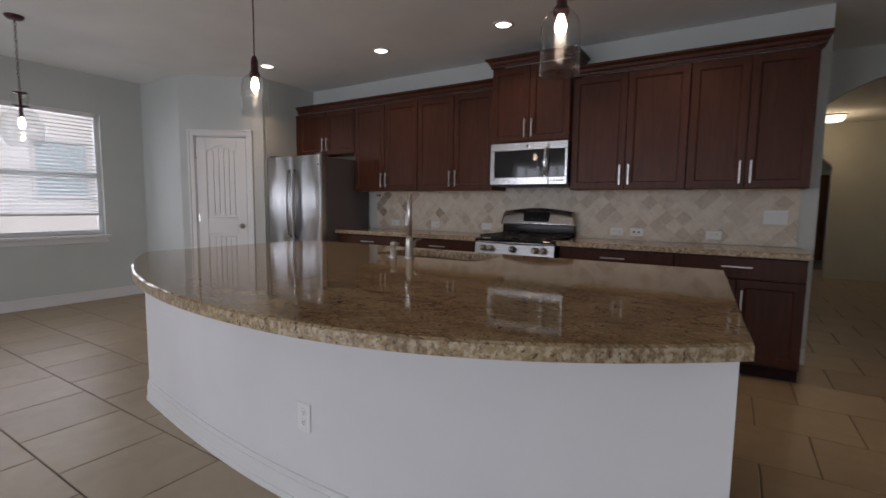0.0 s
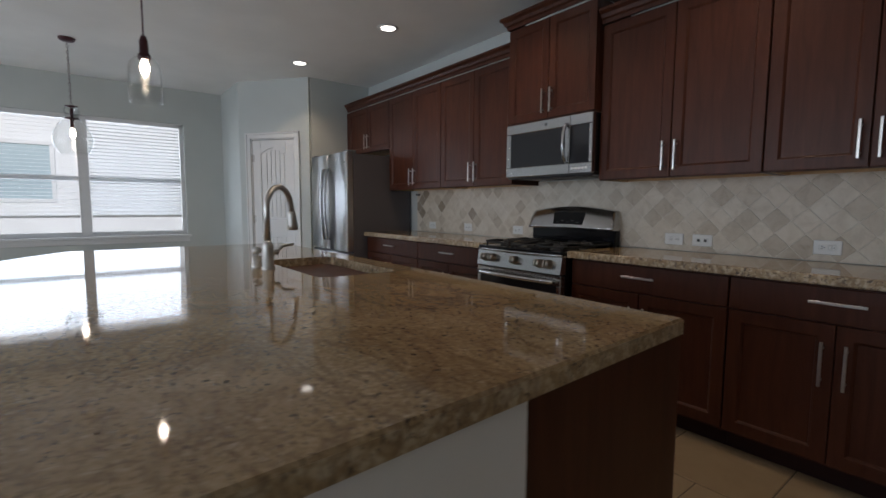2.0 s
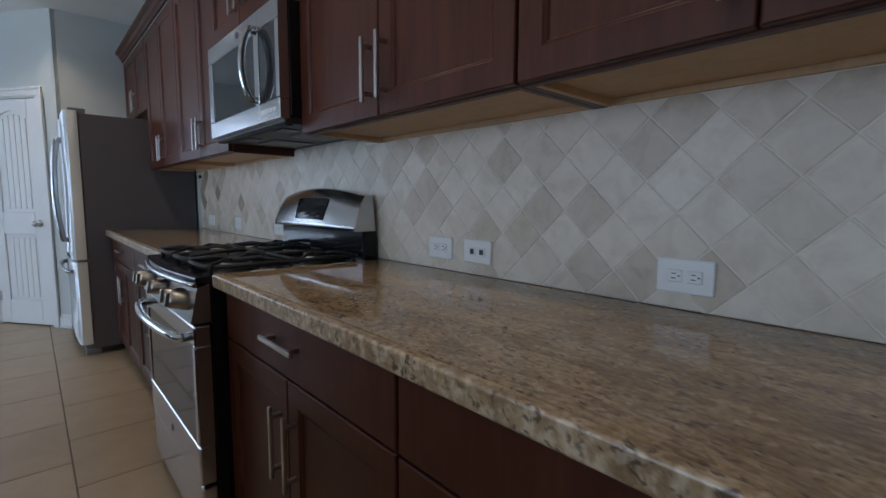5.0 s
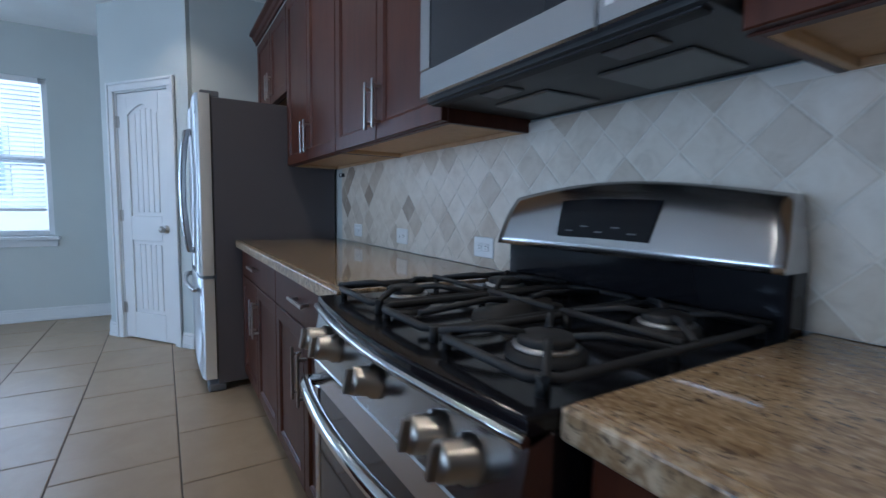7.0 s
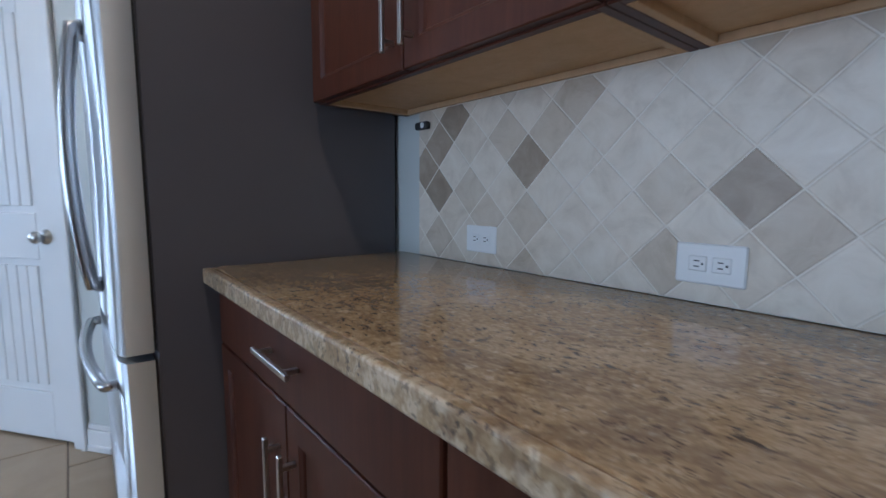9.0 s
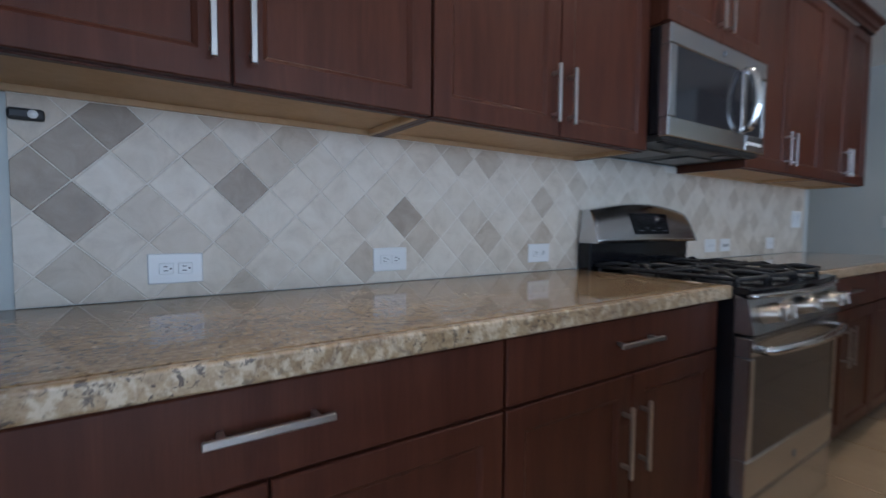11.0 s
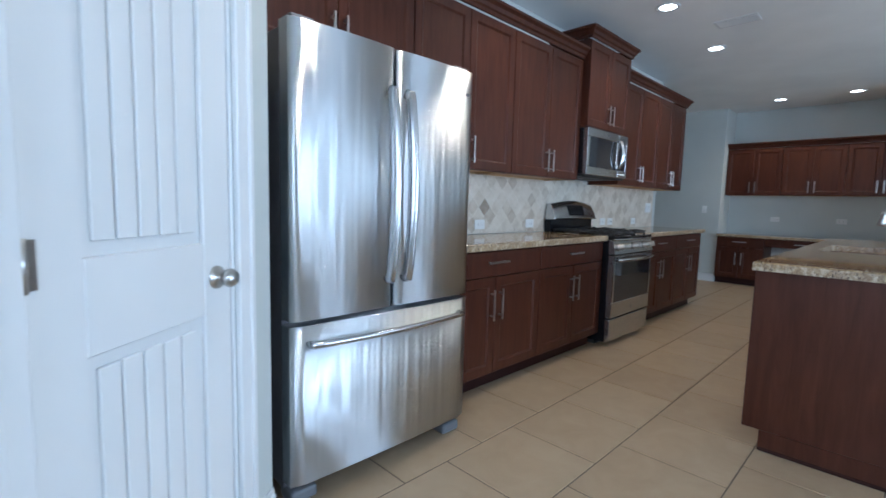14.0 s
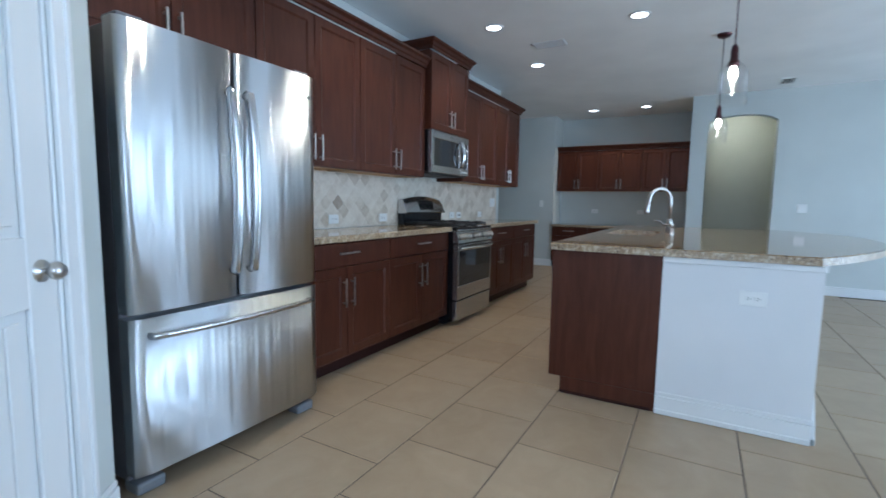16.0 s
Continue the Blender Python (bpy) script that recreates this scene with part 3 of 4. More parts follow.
wall_cabinet(pose(-0.384, 0, 1.825), 0.768, 2.53 - 1.825, "raised dark cherry cabinet above the microwave", "kitchen wall cabinets", 0.37)
crown("crown_moulding", -3.2, -0.386, -0.331, UT, "dark cherry crown moulding along cabinet tops", (False, False))
crown("crown_moulding", 0.386, 2.115, -0.331, UT, "dark cherry crown moulding along cabinet tops", (False, True))
crown("crown_moulding", -0.384, 0.384, -0.391, 2.53, "dark cherry crown moulding on the raised cabinet", (True, True))


def rounded(poly, z0, z1, r=0.008):
    bm = prism(poly, z1 - z0, "z")
    bmesh.ops.translate(bm, verts=bm.verts, vec=(0, 0, z0))
    ed = [e for e in bm.edges if abs(e.verts[0].co.z - e.verts[1].co.z) < 1e-5]
    bmesh.ops.bevel(bm, geom=ed, offset=r, segments=3, affect="EDGES", profile=0.5)
    return bm


def edge_split(ob):
    """Give the rim of a slab its rougher stone."""
    ob.data.materials.append(M_EDGE)
    for f in ob.data.polygons:
        if abs(f.normal.z) < 0.6:
            f.material_index = 1


for x0, x1, lab in ((-2.265, -0.384, "brown speckled granite counter between fridge and range"), (0.384, 2.13, "brown speckled granite counter with chiselled edge")):
    ct = thing("countertop", pose(x0, 0, 0.884), lab, "countertop")
    edge_split(part("slab", rounded([(0, -0.612), (x1 - x0, -0.612), (x1 - x0, -0.002), (0, -0.002)], 0.0, 0.04, 0.004), M_GRANITE, ct))
    ed = rounded([(0, -0.634), (x1 - x0, -0.634), (x1 - x0, -0.6125), (0, -0.6125)], -0.002, 0.04, 0.006)
    part("front_edge", ed, M_EDGE, ct, "speckled chiselled granite edge")


# ---- wall plates ----
def outlet(m, label="white double outlet plate mounted sideways", w=0.118, h=0.074, usb=False):
    o = thing("outlet", m, label, "outlet", "kitchen outlets")
    part("plate", B(-w / 2, w / 2, -0.006, 0, -h / 2, h / 2, 0.003), M_PLASTIC, o)
    for s in (-1, 1):
        so = part("socket", B(s * 0.02 - 0.016, s * 0.02 + 0.016, -0.008, -0.004, -0.014, 0.014, 0.003), M_PLASTIC, o)
        if usb:
            part("port", B(s * 0.02 - 0.008, s * 0.02 + 0.008, -0.0086, -0.006, -0.008, 0.008, 0), M_DARKPL, so)
        else:
            part("slot", join(B(s * 0.02 - 0.006, s * 0.02 + 0.003, -0.0086, -0.006, 0.004, 0.0062, 0), B(s * 0.02 - 0.006, s * 0.02 + 0.003, -0.0086, -0.006, -0.0062, -0.004, 0), B(s * 0.02 + 0.007, s * 0.02 + 0.011, -0.0086, -0.006, -0.002, 0.002, 0)), M_DARKPL, so)
    return o


YS = -0.013
for x in (-1.855, -1.267, -0.605, 0.753, 1.534):
    outlet(pose(x, YS, 0.998))
outlet(pose(0.925, YS, 0.998), "white data jack plate with two dark ports", usb=True)


def switch_plate(m, n, label):
    w = 0.07 + 0.046 * (n - 1)
    o = thing("light_switch", m, label, "switch")
    part("plate", B(-w / 2, w / 2, -0.006, 0, -0.058, 0.058, 0.003), M_PLASTIC, o)
    for k in range(n):
        x = (k - (n - 1) / 2) * 0.046
        part("rocker", moved(B(-0.0165, 0.0165, -0.004, 0.003, -0.033, 0.033, 0.002), pose(x, -0.006, 0, 4)), M_PLASTIC, o)
    return o


switch_plate(pose(1.952, YS, 1.158), 3, "white three-gang rocker switch plate on backsplash")
switch_plate(pose(X_ARCH - 0.001, -3.77, 1.14, 0, 0, -90), 2, "white two-gang switch plate on the grey wall")
switch_plate(pose(X_END - 0.001, 0.02, 1.157, 0, 0, -90), 1, "white switch plate beside the desk nook")
for y in (-0.85, -1.65):
    outlet(pose(NX - 0.001, y, 1.03, 0, 0, -90), "white outlet plate above the desk")

hook = thing("cable_clip", pose(-2.118, -0.014, 1.332), "small black cable clip under the wall cabinet", "clip")
part("bracket", B(-0.03, 0.03, -0.02, 0.0, -0.012, 0.012, 0.006, 2), M_DARKPL, hook)
part("lens", moved(lathe([(0.0, 0.003), (0.008, 0.002), (0.009, 0)], 12), pose(0.012, -0.02, 0, 90)), M_PLASTIC, hook)

# ---- refrigerator ----
FX0, FX1, FT = -3.214, -2.28, 1.77
fr = thing("refrigerator", pose(FX0, 0, 0), "stainless steel french-door refrigerator with bottom freezer drawer", "refrigerator")
fw = FX1 - FX0
part("cabinet_body", B(0.004, fw - 0.004, -0.745, -0.016, 0.05, FT - 0.015, 0.004), M_GREY, fr, "dark grey textured steel sides")


def bowed(x0, x1, z0, z1, yb, yf, bow, n=18):
    """A door skin that bows forward a little between its sides."""
    pts = [(x0, yb)]
    for k in range(n + 1):
        s = k / n
        e = min(1.0, min(s, 1 - s) / 0.045)
        pts.append((x0 + (x1 - x0) * s, yf - bow * (1 - (2 * s - 1) ** 2) + 0.014 * (1 - e) ** 2))
    pts.append((x1, yb))
    bm = prism(pts, z1 - z0, "z")
    bmesh.ops.translate(bm, verts=bm.verts, vec=(0, 0, z0))
    for f in bm.faces:
        f.smooth = len(f.verts) == 4 and abs(f.normal.y) > 0.3
    return bm


doors = []
for a, b in ((0.0, fw / 2 - 0.003), (fw / 2 + 0.003, fw)):
    d = part("door", bowed(a, b, 0.715, FT, -0.752, -0.825, 0.008), M_FRIDGE, fr, "brushed stainless fridge door")
    part("door_liner", B(a + 0.004, b - 0.004, -0.752, -0.746, 0.72, FT - 0.004, 0), M_DARKPL, d)
    doors.append(d)
dr = part("freezer_drawer", bowed(0, fw, 0.085, 0.695, -0.752, -0.825, 0.010), M_FRIDGE, fr, "brushed stainless freezer drawer")
for s, d in ((-1, doors[0]), (1, doors[1])):
    xh = fw / 2 + s * 0.042
    pts = [(xh, -0.83, 0.83)] + [(xh + s * 0.004, -0.838 - 0.048 * math.sin(math.pi * (0.08 + 0.84 * k / 16)) ** 0.7, 0.835 + 0.76 * k / 16) for k in range(17)] + [(xh, -0.83, 1.60)]
    part("handle", tube(pts, 0.012, 10, flat=1.9), M_STEEL_H, d, "curved steel handle")
pts = [(0.07, -0.83, 0.625)] + [(0.075 + (fw - 0.15) * k / 16, -0.838 - 0.048 * math.sin(math.pi * (0.08 + 0.84 * k / 16)) ** 0.7, 0.625) for k in range(17)] + [(fw - 0.07, -0.83, 0.625)]
part("handle", tube(pts, 0.0135, 10, flat=1.4), M_STEEL_H, dr, "curved steel handle")
for x in (0.02, fw - 0.11):
    part("hinge_cover", B(x, x + 0.09, -0.80, -0.70, FT - 0.015, FT + 0.022, 0.006, 2), M_GREYPL, fr)
    part("foot", B(x - 0.01, x + 0.10, -0.80, -0.70, 0.0, 0.05, 0.012, 2), M_GREYPL, fr, "grey plastic levelling foot")
part("grille", B(0.03, fw - 0.03, -0.735, -0.70, 0.03, 0.085, 0.003), M_DARKPL, fr)
part("badge", B(fw - 0.075, fw - 0.03, -0.8285, -0.826, 1.655, 1.672, 0.001), M_GREYPL, doors[1])

# ---- range ----
rg = thing("gas_range", pose(0, 0, 0), "stainless steel gas range with black cooktop", "range")
RW = 0.382
part("body", B(-RW, RW, -0.643, -0.03, 0.04, 0.895, 0.003), M_BLACK, rg)
part("foot", B(-RW + 0.03, RW - 0.03, -0.55, -0.06, 0.0, 0.04, 0.002), M_DARKPL, rg)
part("storage_drawer", B(-RW, RW, -0.688, -0.643, 0.05, 0.235, 0.006, 2), M_STEEL_H, rg, "stainless storage drawer")
od = part("oven_door", join(B(-RW, RW, -0.693, -0.643, 0.245, 0.375, 0.005), B(-RW, RW, -0.693, -0.643, 0.70, 0.765, 0.005), B(-RW, -RW + 0.035, -0.693, -0.643, 0.375, 0.70, 0.004), B(RW - 0.035, RW, -0.693, -0.643, 0.375, 0.70, 0.004)), M_STEEL_H, rg, "stainless oven door with dark window")
part("window", B(-RW + 0.034, RW - 0.034, -0.690, -0.65, 0.374, 0.701, 0), M_GLASSBLK, od, "black glass oven window")
pts = [(-0.33, -0.693, 0.725)] + [(-0.335 + 0.67 * k / 18, -0.708 - 0.05 * math.sin(math.pi * (0.06 + 0.88 * k / 18)) ** 0.6, 0.728) for k in range(19)] + [(0.33, -0.693, 0.725)]
part("handle", tube(pts, 0.014, 10), M_CHROME, od, "bowed steel oven handle")
part("badge", B(-0.012, 0.012, -0.695, -0.693, 0.29, 0.314, 0.001), M_GREYPL, od)
panel = part("control_panel", prism([(-0.643, 0.775), (-0.70, 0.775), (-0.678, 0.885), (-0.643, 0.895)], 2 * RW, "x"), M_STEEL_H, rg, "slanted stainless control panel")
panel.location = (-RW, 0, 0)
for x in (-0.29, -0.215, 0.0, 0.215, 0.29):
    k = part("knob", moved(lathe([(0.0, 0.052), (0.021, 0.051), (0.0255, 0.046), (0.026, 0.016), (0.031, 0.011), (0.031, 0.0)], 20), pose(x, -0.688, 0.832, 80)), M_KNOB, rg, "ribbed metal burner knob")
    part("grip", moved(B(-0.005, 0.005, -0.022, 0.022, 0.046, 0.062, 0.002), pose(x, -0.688, 0.832, 80)), M_KNOB, k)
# bowed front lip and cooktop
fr_pts = [(-RW, -0.04), (RW, -0.04)] + [(RW - 2 * RW * k / 14, -0.682 - 0.032 * math.sin(math.pi * k / 14)) for k in range(15)]
part("cooktop", rounded(fr_pts, 0.893, 0.918, 0.006), M_BLACK, rg, "glossy black cooktop")
lip = [(RW - 2 * RW * k / 14, -0.684 - 0.032 * math.sin(math.pi * k / 14), 0.893) for k in range(15)]
part("front_trim", tube(lip, 0.008, 8), M_STEEL_H, rg)
for cx in (-0.235, 0.235):
    for cy in (-0.515, -0.215):
        b = part("burner", moved(lathe([(0.062, 0.0), (0.06, 0.012), (0.045, 0.014), (0.044, 0.022), (0.046, 0.03), (0.04, 0.034), (0.0, 0.035)], 22), pose(cx, cy, 0.918)), M_IRON, rg, "black burner cap on aluminium ring")
        part("ring", moved(lathe([(0.047, 0.008), (0.052, 0.018), (0.044, 0.021)], 22), pose(cx, cy, 0.918)), M_NICKEL, b)
part("burner", moved(lathe([(0.07, 0.0), (0.068, 0.012), (0.05, 0.016), (0.05, 0.026), (0.0, 0.029)], 22), pose(0, -0.365, 0.918) @ Matrix.Diagonal((0.8, 1.7, 1, 1))), M_IRON, rg)


def bar(p, q, r=0.0065):
    p, q = Vector(p), Vector(q)
    return tube([p, q], r, 6)


GZ = 0.948
for cx, w in ((-0.24, 0.118), (0.0, 0.105), (0.24, 0.118)):
    bms = []
    x0, x1, y0, y1 = cx - w, cx + w, -0.64, -0.10
    loop = [(x0, y0 + 0.03, GZ - 0.008), (x0 + 0.03, y0, GZ - 0.008), (x1 - 0.03, y0, GZ - 0.008), (x1, y0 + 0.03, GZ - 0.008), (x1, y1 - 0.03, GZ - 0.008), (x1 - 0.03, y1, GZ - 0.008), (x0 + 0.03, y1, GZ - 0.008), (x0, y1 - 0.03, GZ - 0.008)]
    bms.append(tube(loop, 0.0075, 6, closed=True))
    bms.append(bar((x0, -0.365, GZ), (x1, -0.365, GZ), 0.007))
    for cy in ((-0.515, -0.215) if cx else (-0.365,)):
        for k in range(4 if cx else 2):
            an = math.pi / 4 + k * math.pi / 2 if cx else math.pi / 2 + k * math.pi
            ox, oy = math.cos(an), math.sin(an)
            far = (max(x0, min(x1, cx + 0.17 * ox)), max(y0, min(y1, cy + (0.17 if cx else 0.24) * oy)))
            bms.append(tube([(cx + 0.035 * ox, cy + 0.035 * oy, GZ + 0.002), (cx + 0.08 * ox, cy + 0.08 * oy, GZ + 0.008), (*far, GZ - 0.004)], 0.0065, 6))
    for px in (x0 + 0.012, x1 - 0.012):
        for py in (y0 + 0.012, -0.365, y1 - 0.012):
            bms.append(bar((px, py, 0.917), (px, py, GZ - 0.004), 0.008))
    part("grate", join(*bms), M_IRON, rg, "black cast iron grate")
bgp = part("backguard_base", B(-RW + 0.004, RW - 0.004, -0.085, -0.02, 0.90, 1.045, 0.006), M_BLACK, rg, "glossy black backguard")
bg = bmesh.new()
NXB, NZB = 28, 8


def guard_face(x, f):
    """Front of the backguard: leans back and rolls over towards its arched top."""
    top_z = 1.172 + 0.034 * math.cos(0.5 * math.pi * x / RW)
    z = 1.035 + (top_z - 1.035) * f
    return -0.128 - 0.012 * (1 - (x / RW) ** 2) + 0.046 * f + 0.016 * f ** 4, z


grid = []
for k in range(NXB + 1):
    x = -RW + 2 * RW * k / NXB
    col = [bg.verts.new((x * (1 - 0.05 * (j / NZB) ** 2), *guard_face(x, j / NZB))) for j in range(NZB + 1)]
    col.append(bg.verts.new((x * 0.95, -0.03, guard_face(x, 1)[1])))
    col.append(bg.verts.new((x, -0.03, 1.035)))
    grid.append(col)
for p, q in zip(grid, grid[1:]):
    for j in range(len(p)):
        i2 = (j + 1) % len(p)
        bg.faces.new((p[j], p[i2], q[i2], q[j])).smooth = j < NZB
bg.faces.new(grid[0])
bg.faces.new(grid[-1])
bmesh.ops.recalc_face_normals(bg, faces=bg.faces)
bgo = part("backguard", bg, M_STEEL_H, rg, "stainless curved backguard")
disp = bmesh.new()
rows_ = []
for k in range(9):
    u_ = -1 + k / 4
    col = []
    for f in (0.22, 0.4, 0.58, 0.76):
        x = u_ * (0.125 + 0.022 * f)
        y, z = guard_face(x, f)
        col += [disp.verts.new((x, y - 0.004, z))]
    rows_.append(col)
for p, q in zip(rows_, rows_[1:]):
    for j in range(3):
        disp.faces.new((p[j], p[j + 1], q[j + 1], q[j]))
bmesh.ops.solidify(disp, geom=list(disp.faces), thickness=-0.003)
bmesh.ops.recalc_face_normals(disp, faces=disp.faces)
part("display", disp, M_GLASSBLK, bgo, "black glass control display")
for k in range(5):
    zc = 1.085 + 0.012 * (k % 2)
    yk = guard_face(0, (zc - 1.035) / 0.17)[0] - 0.008
    part("key_legend", B(-0.1 + 0.045 * k, -0.08 + 0.045 * k, yk, yk + 0.006, zc, zc + 0.003, 0), M_GREYPL, bgo)

# ---- microwave ----
MZ0, MZ1 = 1.425, 1.82
mw = thing("microwave", pose(0, 0, MZ0), "stainless over-the-range microwave with dark window", "microwave")
mh = MZ1 - MZ0
part("case", B(-RW, RW, -0.365, -0.005, 0.012, mh - 0.003, 0.003), M_BLACK, mw)
md = part("door", join(B(-RW, 0.205, -0.405, -0.366, 0.0, 0.07, 0.004), B(-RW, 0.205, -0.405, -0.366, mh - 0.075, mh - 0.003, 0.004), B(-RW, -RW + 0.045, -0.405, -0.366, 0.07, mh - 0.075, 0.003), B(0.165, 0.205, -0.405, -0.366, 0.07, mh - 0.075, 0.003)), M_STEEL_H, mw, "stainless microwave door")
part("window", B(-RW + 0.044, 0.166, -0.400, -0.37, 0.069, mh - 0.074, 0), M_GLASSBLK, md, "dark glass microwave window")
mf = part("control_frame", join(B(0.207, RW, -0.405, -0.366, 0.0, 0.07, 0.004), B(0.207, RW, -0.405, -0.366, mh - 0.075, mh - 0.003, 0.004), B(RW - 0.025, RW, -0.405, -0.366, 0.07, mh - 0.075, 0.003)), M_STEEL_H, mw)
part("keypad", B(0.207, RW - 0.024, -0.401, -0.37, 0.069, mh - 0.074, 0), M_GLASSBLK, mf, "black glass keypad")
for k in range(5):
    part("button", B(0.222 + 0.027 * k, 0.242 + 0.027 * k, -0.4065, -0.404, 0.028, 0.042, 0.001), M_PLASTIC, mf)
pts = [(0.185, -0.405, 0.085)] + [(0.185, -0.412 - 0.042 * math.sin(math.pi * (0.08 + 0.84 * k / 12)) ** 0.7, 0.09 + 0.235 * k / 12) for k in range(13)] + [(0.185, -0.405, 0.33)]
part("handle", tube(pts, 0.011, 10, flat=1.5), M_CHROME, md, "curved steel handle")
part("badge", moved(lathe([(0.0, 0.003), (0.012, 0.002), (0.013, 0)], 14), pose(0, -0.405, mh - 0.037, 90)), M_GREYPL, md)
part("underside", B(-RW + 0.005, RW - 0.005, -0.385, -0.01, -0.012, 0.012, 0.004), M_DARKPL, mw)
for x in (-0.27, 0.07):
    part("grease_filter", B(x, x + 0.2, -0.24, -0.06, -0.018, -0.011, 0.003), M_FILTER, mw, "metal mesh grease filter")
for x in (-0.2, 0.16):
    part("lamp_cover", B(x, x + 0.1, -0.34, -0.28, -0.017, -0.011, 0.003), M_GREYPL, mw)
part("vent_strip", B(-RW + 0.02, RW - 0.02, -0.38, -0.35, -0.017, -0.011, 0.002), M_IRON, mw)

# ---- island ----
IX0, IX1, IY1 = -1.375, 1.715, -1.832
CX0, CX1, CYB = -1.35, 1.64, -2.445
bow = [(CX0 + (1.69 - CX0) * k / 24, -3.135 - 0.055 * k / 24 - 0.15 * math.sin(math.pi * k / 24)) for k in range(25)]
structure("island_wall", prism(bow + [(CX1 + 0.02, CYB - 0.08), (CX1 + 0.02, CYB), (CX0, CYB)], 0.875, "z"), M_ISLAND, "white painted bowed knee wall under the island", "island wall")


def bowed_strip(out, z0, z1):
    """A strip that follows the bowed wall, standing out from it."""
    return prism([(x, y + 0.002) for x, y in bow] + [(x, y - out) for x, y in bow[::-1]], z1 - z0, "z"), z0


for nm, bits, lab in (("baseboard", ((0.014, 0, 0.1), (0.02, 0, 0.03), (0.009, 0.1, 0.125)), "white baseboard along the bowed island wall"), ("trim_island", ((0.012, 0.845, 0.875),), "white trim strip below the island granite")):
    bms = []
    for out, z0, z1 in bits:
        bm, z = bowed_strip(out, z0, z1)
        bms.append(moved(bm, pose(0, 0, z)))
    structure(nm, join(*bms), M_WHITE, lab, "trim")
baseboard((CX0, CYB), (CX0, bow[0][1]), "white baseboard round the island")
structure("trim_island_end", B(CX0 - 0.012, CX0, bow[0][1], CYB, 0.845, 0.875), M_WHITE, "white trim strip below the island granite", "trim")
xs = [CX0 + 0.02, -0.36, 0.585, CX1 - 0.02]
for a, b in zip(xs, xs[1:]):
    base_cabinet(pose(b, CYB, 0, 0, 0, 180), b - a, "dark cherry-stained island cabinet facing the range", "island cabinets", 0.56)
for x, m in ((CX0, -1), (CX1 - 0.02, 1)):
    ep = thing("end_panel", pose(x, 0, 0), "dark cherry-stained end panel of the island", "panel")
    part("board", B(0, 0.02, CYB + 0.001, -1.842, 0.1, 0.875, 0.002), M_WOOD, ep)
    part("toe_board", B(0, 0.02, CYB + 0.001, -1.915, 0.0, 0.0995, 0.001), M_WOOD, ep)
    xs_ = (-0.007, 0.0) if m < 0 else (0.02, 0.027)
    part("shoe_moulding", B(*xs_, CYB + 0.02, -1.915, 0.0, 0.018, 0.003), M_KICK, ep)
outlet(pose(CX0 - 0.001, -2.86, 0.69, 0, 0, -90), "white outlet plate on the island end")
outlet(pose(0.26, -3.135 - 0.055 * 0.53 - 0.1495, 0.38) @ pose(0, 0, 0, 0, 90, 0), "white upright outlet on the island wall")
rim = []
N = 40
XP = 0.5
for k in range(N + 1):
    x = IX0 + (IX1 - IX0) * k / N
    uu = (XP - x) / (XP - IX0) if x < XP else (x - XP) / (IX1 - XP)
    rim.append((x, -3.735 + (0.62 * uu ** 2.05 if x < XP else 0.475 * uu ** 2.2)))
rim = rim + [(1.64, IY1), (IX0, IY1)]
SX0, SX1, SY0, SY1 = -0.245, 0.485, -2.31, -1.95


def rrect(x0, x1, y0, y1, r, n=5):
    out = []
    for cx, cy, a in ((x1 - r, y1 - r, 0), (x0 + r, y1 - r, 90), (x0 + r, y0 + r, 180), (x1 - r, y0 + r, 270)):
        out += [(cx + r * math.cos(radians(a + 90 * k / n)), cy + r * math.sin(radians(a + 90 * k / n))) for k in range(n + 1)]
    return out


def slab(outer, hole, z0, z1, bev=0.008):
    """A slab with a hole and an eased rim."""
    bm = bmesh.new()
    edges = []
    inset = [(x + (0.006 if x < 0 else -0.006), y + 0.006 if y < -2.5 else y - 0.006) for x, y in outer]
    loops = []
    for pts in (inset, hole):
        vs = [bm.verts.new((x, y, z1)) for x, y in pts]
        es = [bm.edges.new((vs[i], vs[(i + 1) % len(vs)])) for i in range(len(vs))]
        loops.append(vs)
        edges += es
    bmesh.ops.triangle_fill(bm, use_beauty=True, use_dissolve=False, edges=edges)
    o1 = [bm.verts.new((x, y, z1 - bev * 0.8)) for x, y in outer]
    o2 = [bm.verts.new((x, y, z0)) for x, y in outer]
    o3 = [bm.verts.new((x * 0.9, -2.5 + (y + 2.5) * 0.9, z0)) for x, y in outer]
    h2 = [bm.verts.new((x, y, z0)) for x, y in hole]
    for a, b in ((loops[0], o1), (o1, o2), (o2, o3), (loops[1], h2)):
        for i in range(len(a)):
            j = (i + 1) % len(a)
            bm.faces.new((a[i], a[j], b[j], b[i]))
    bmesh.ops.recalc_face_normals(bm, faces=bm.faces)
    return bm


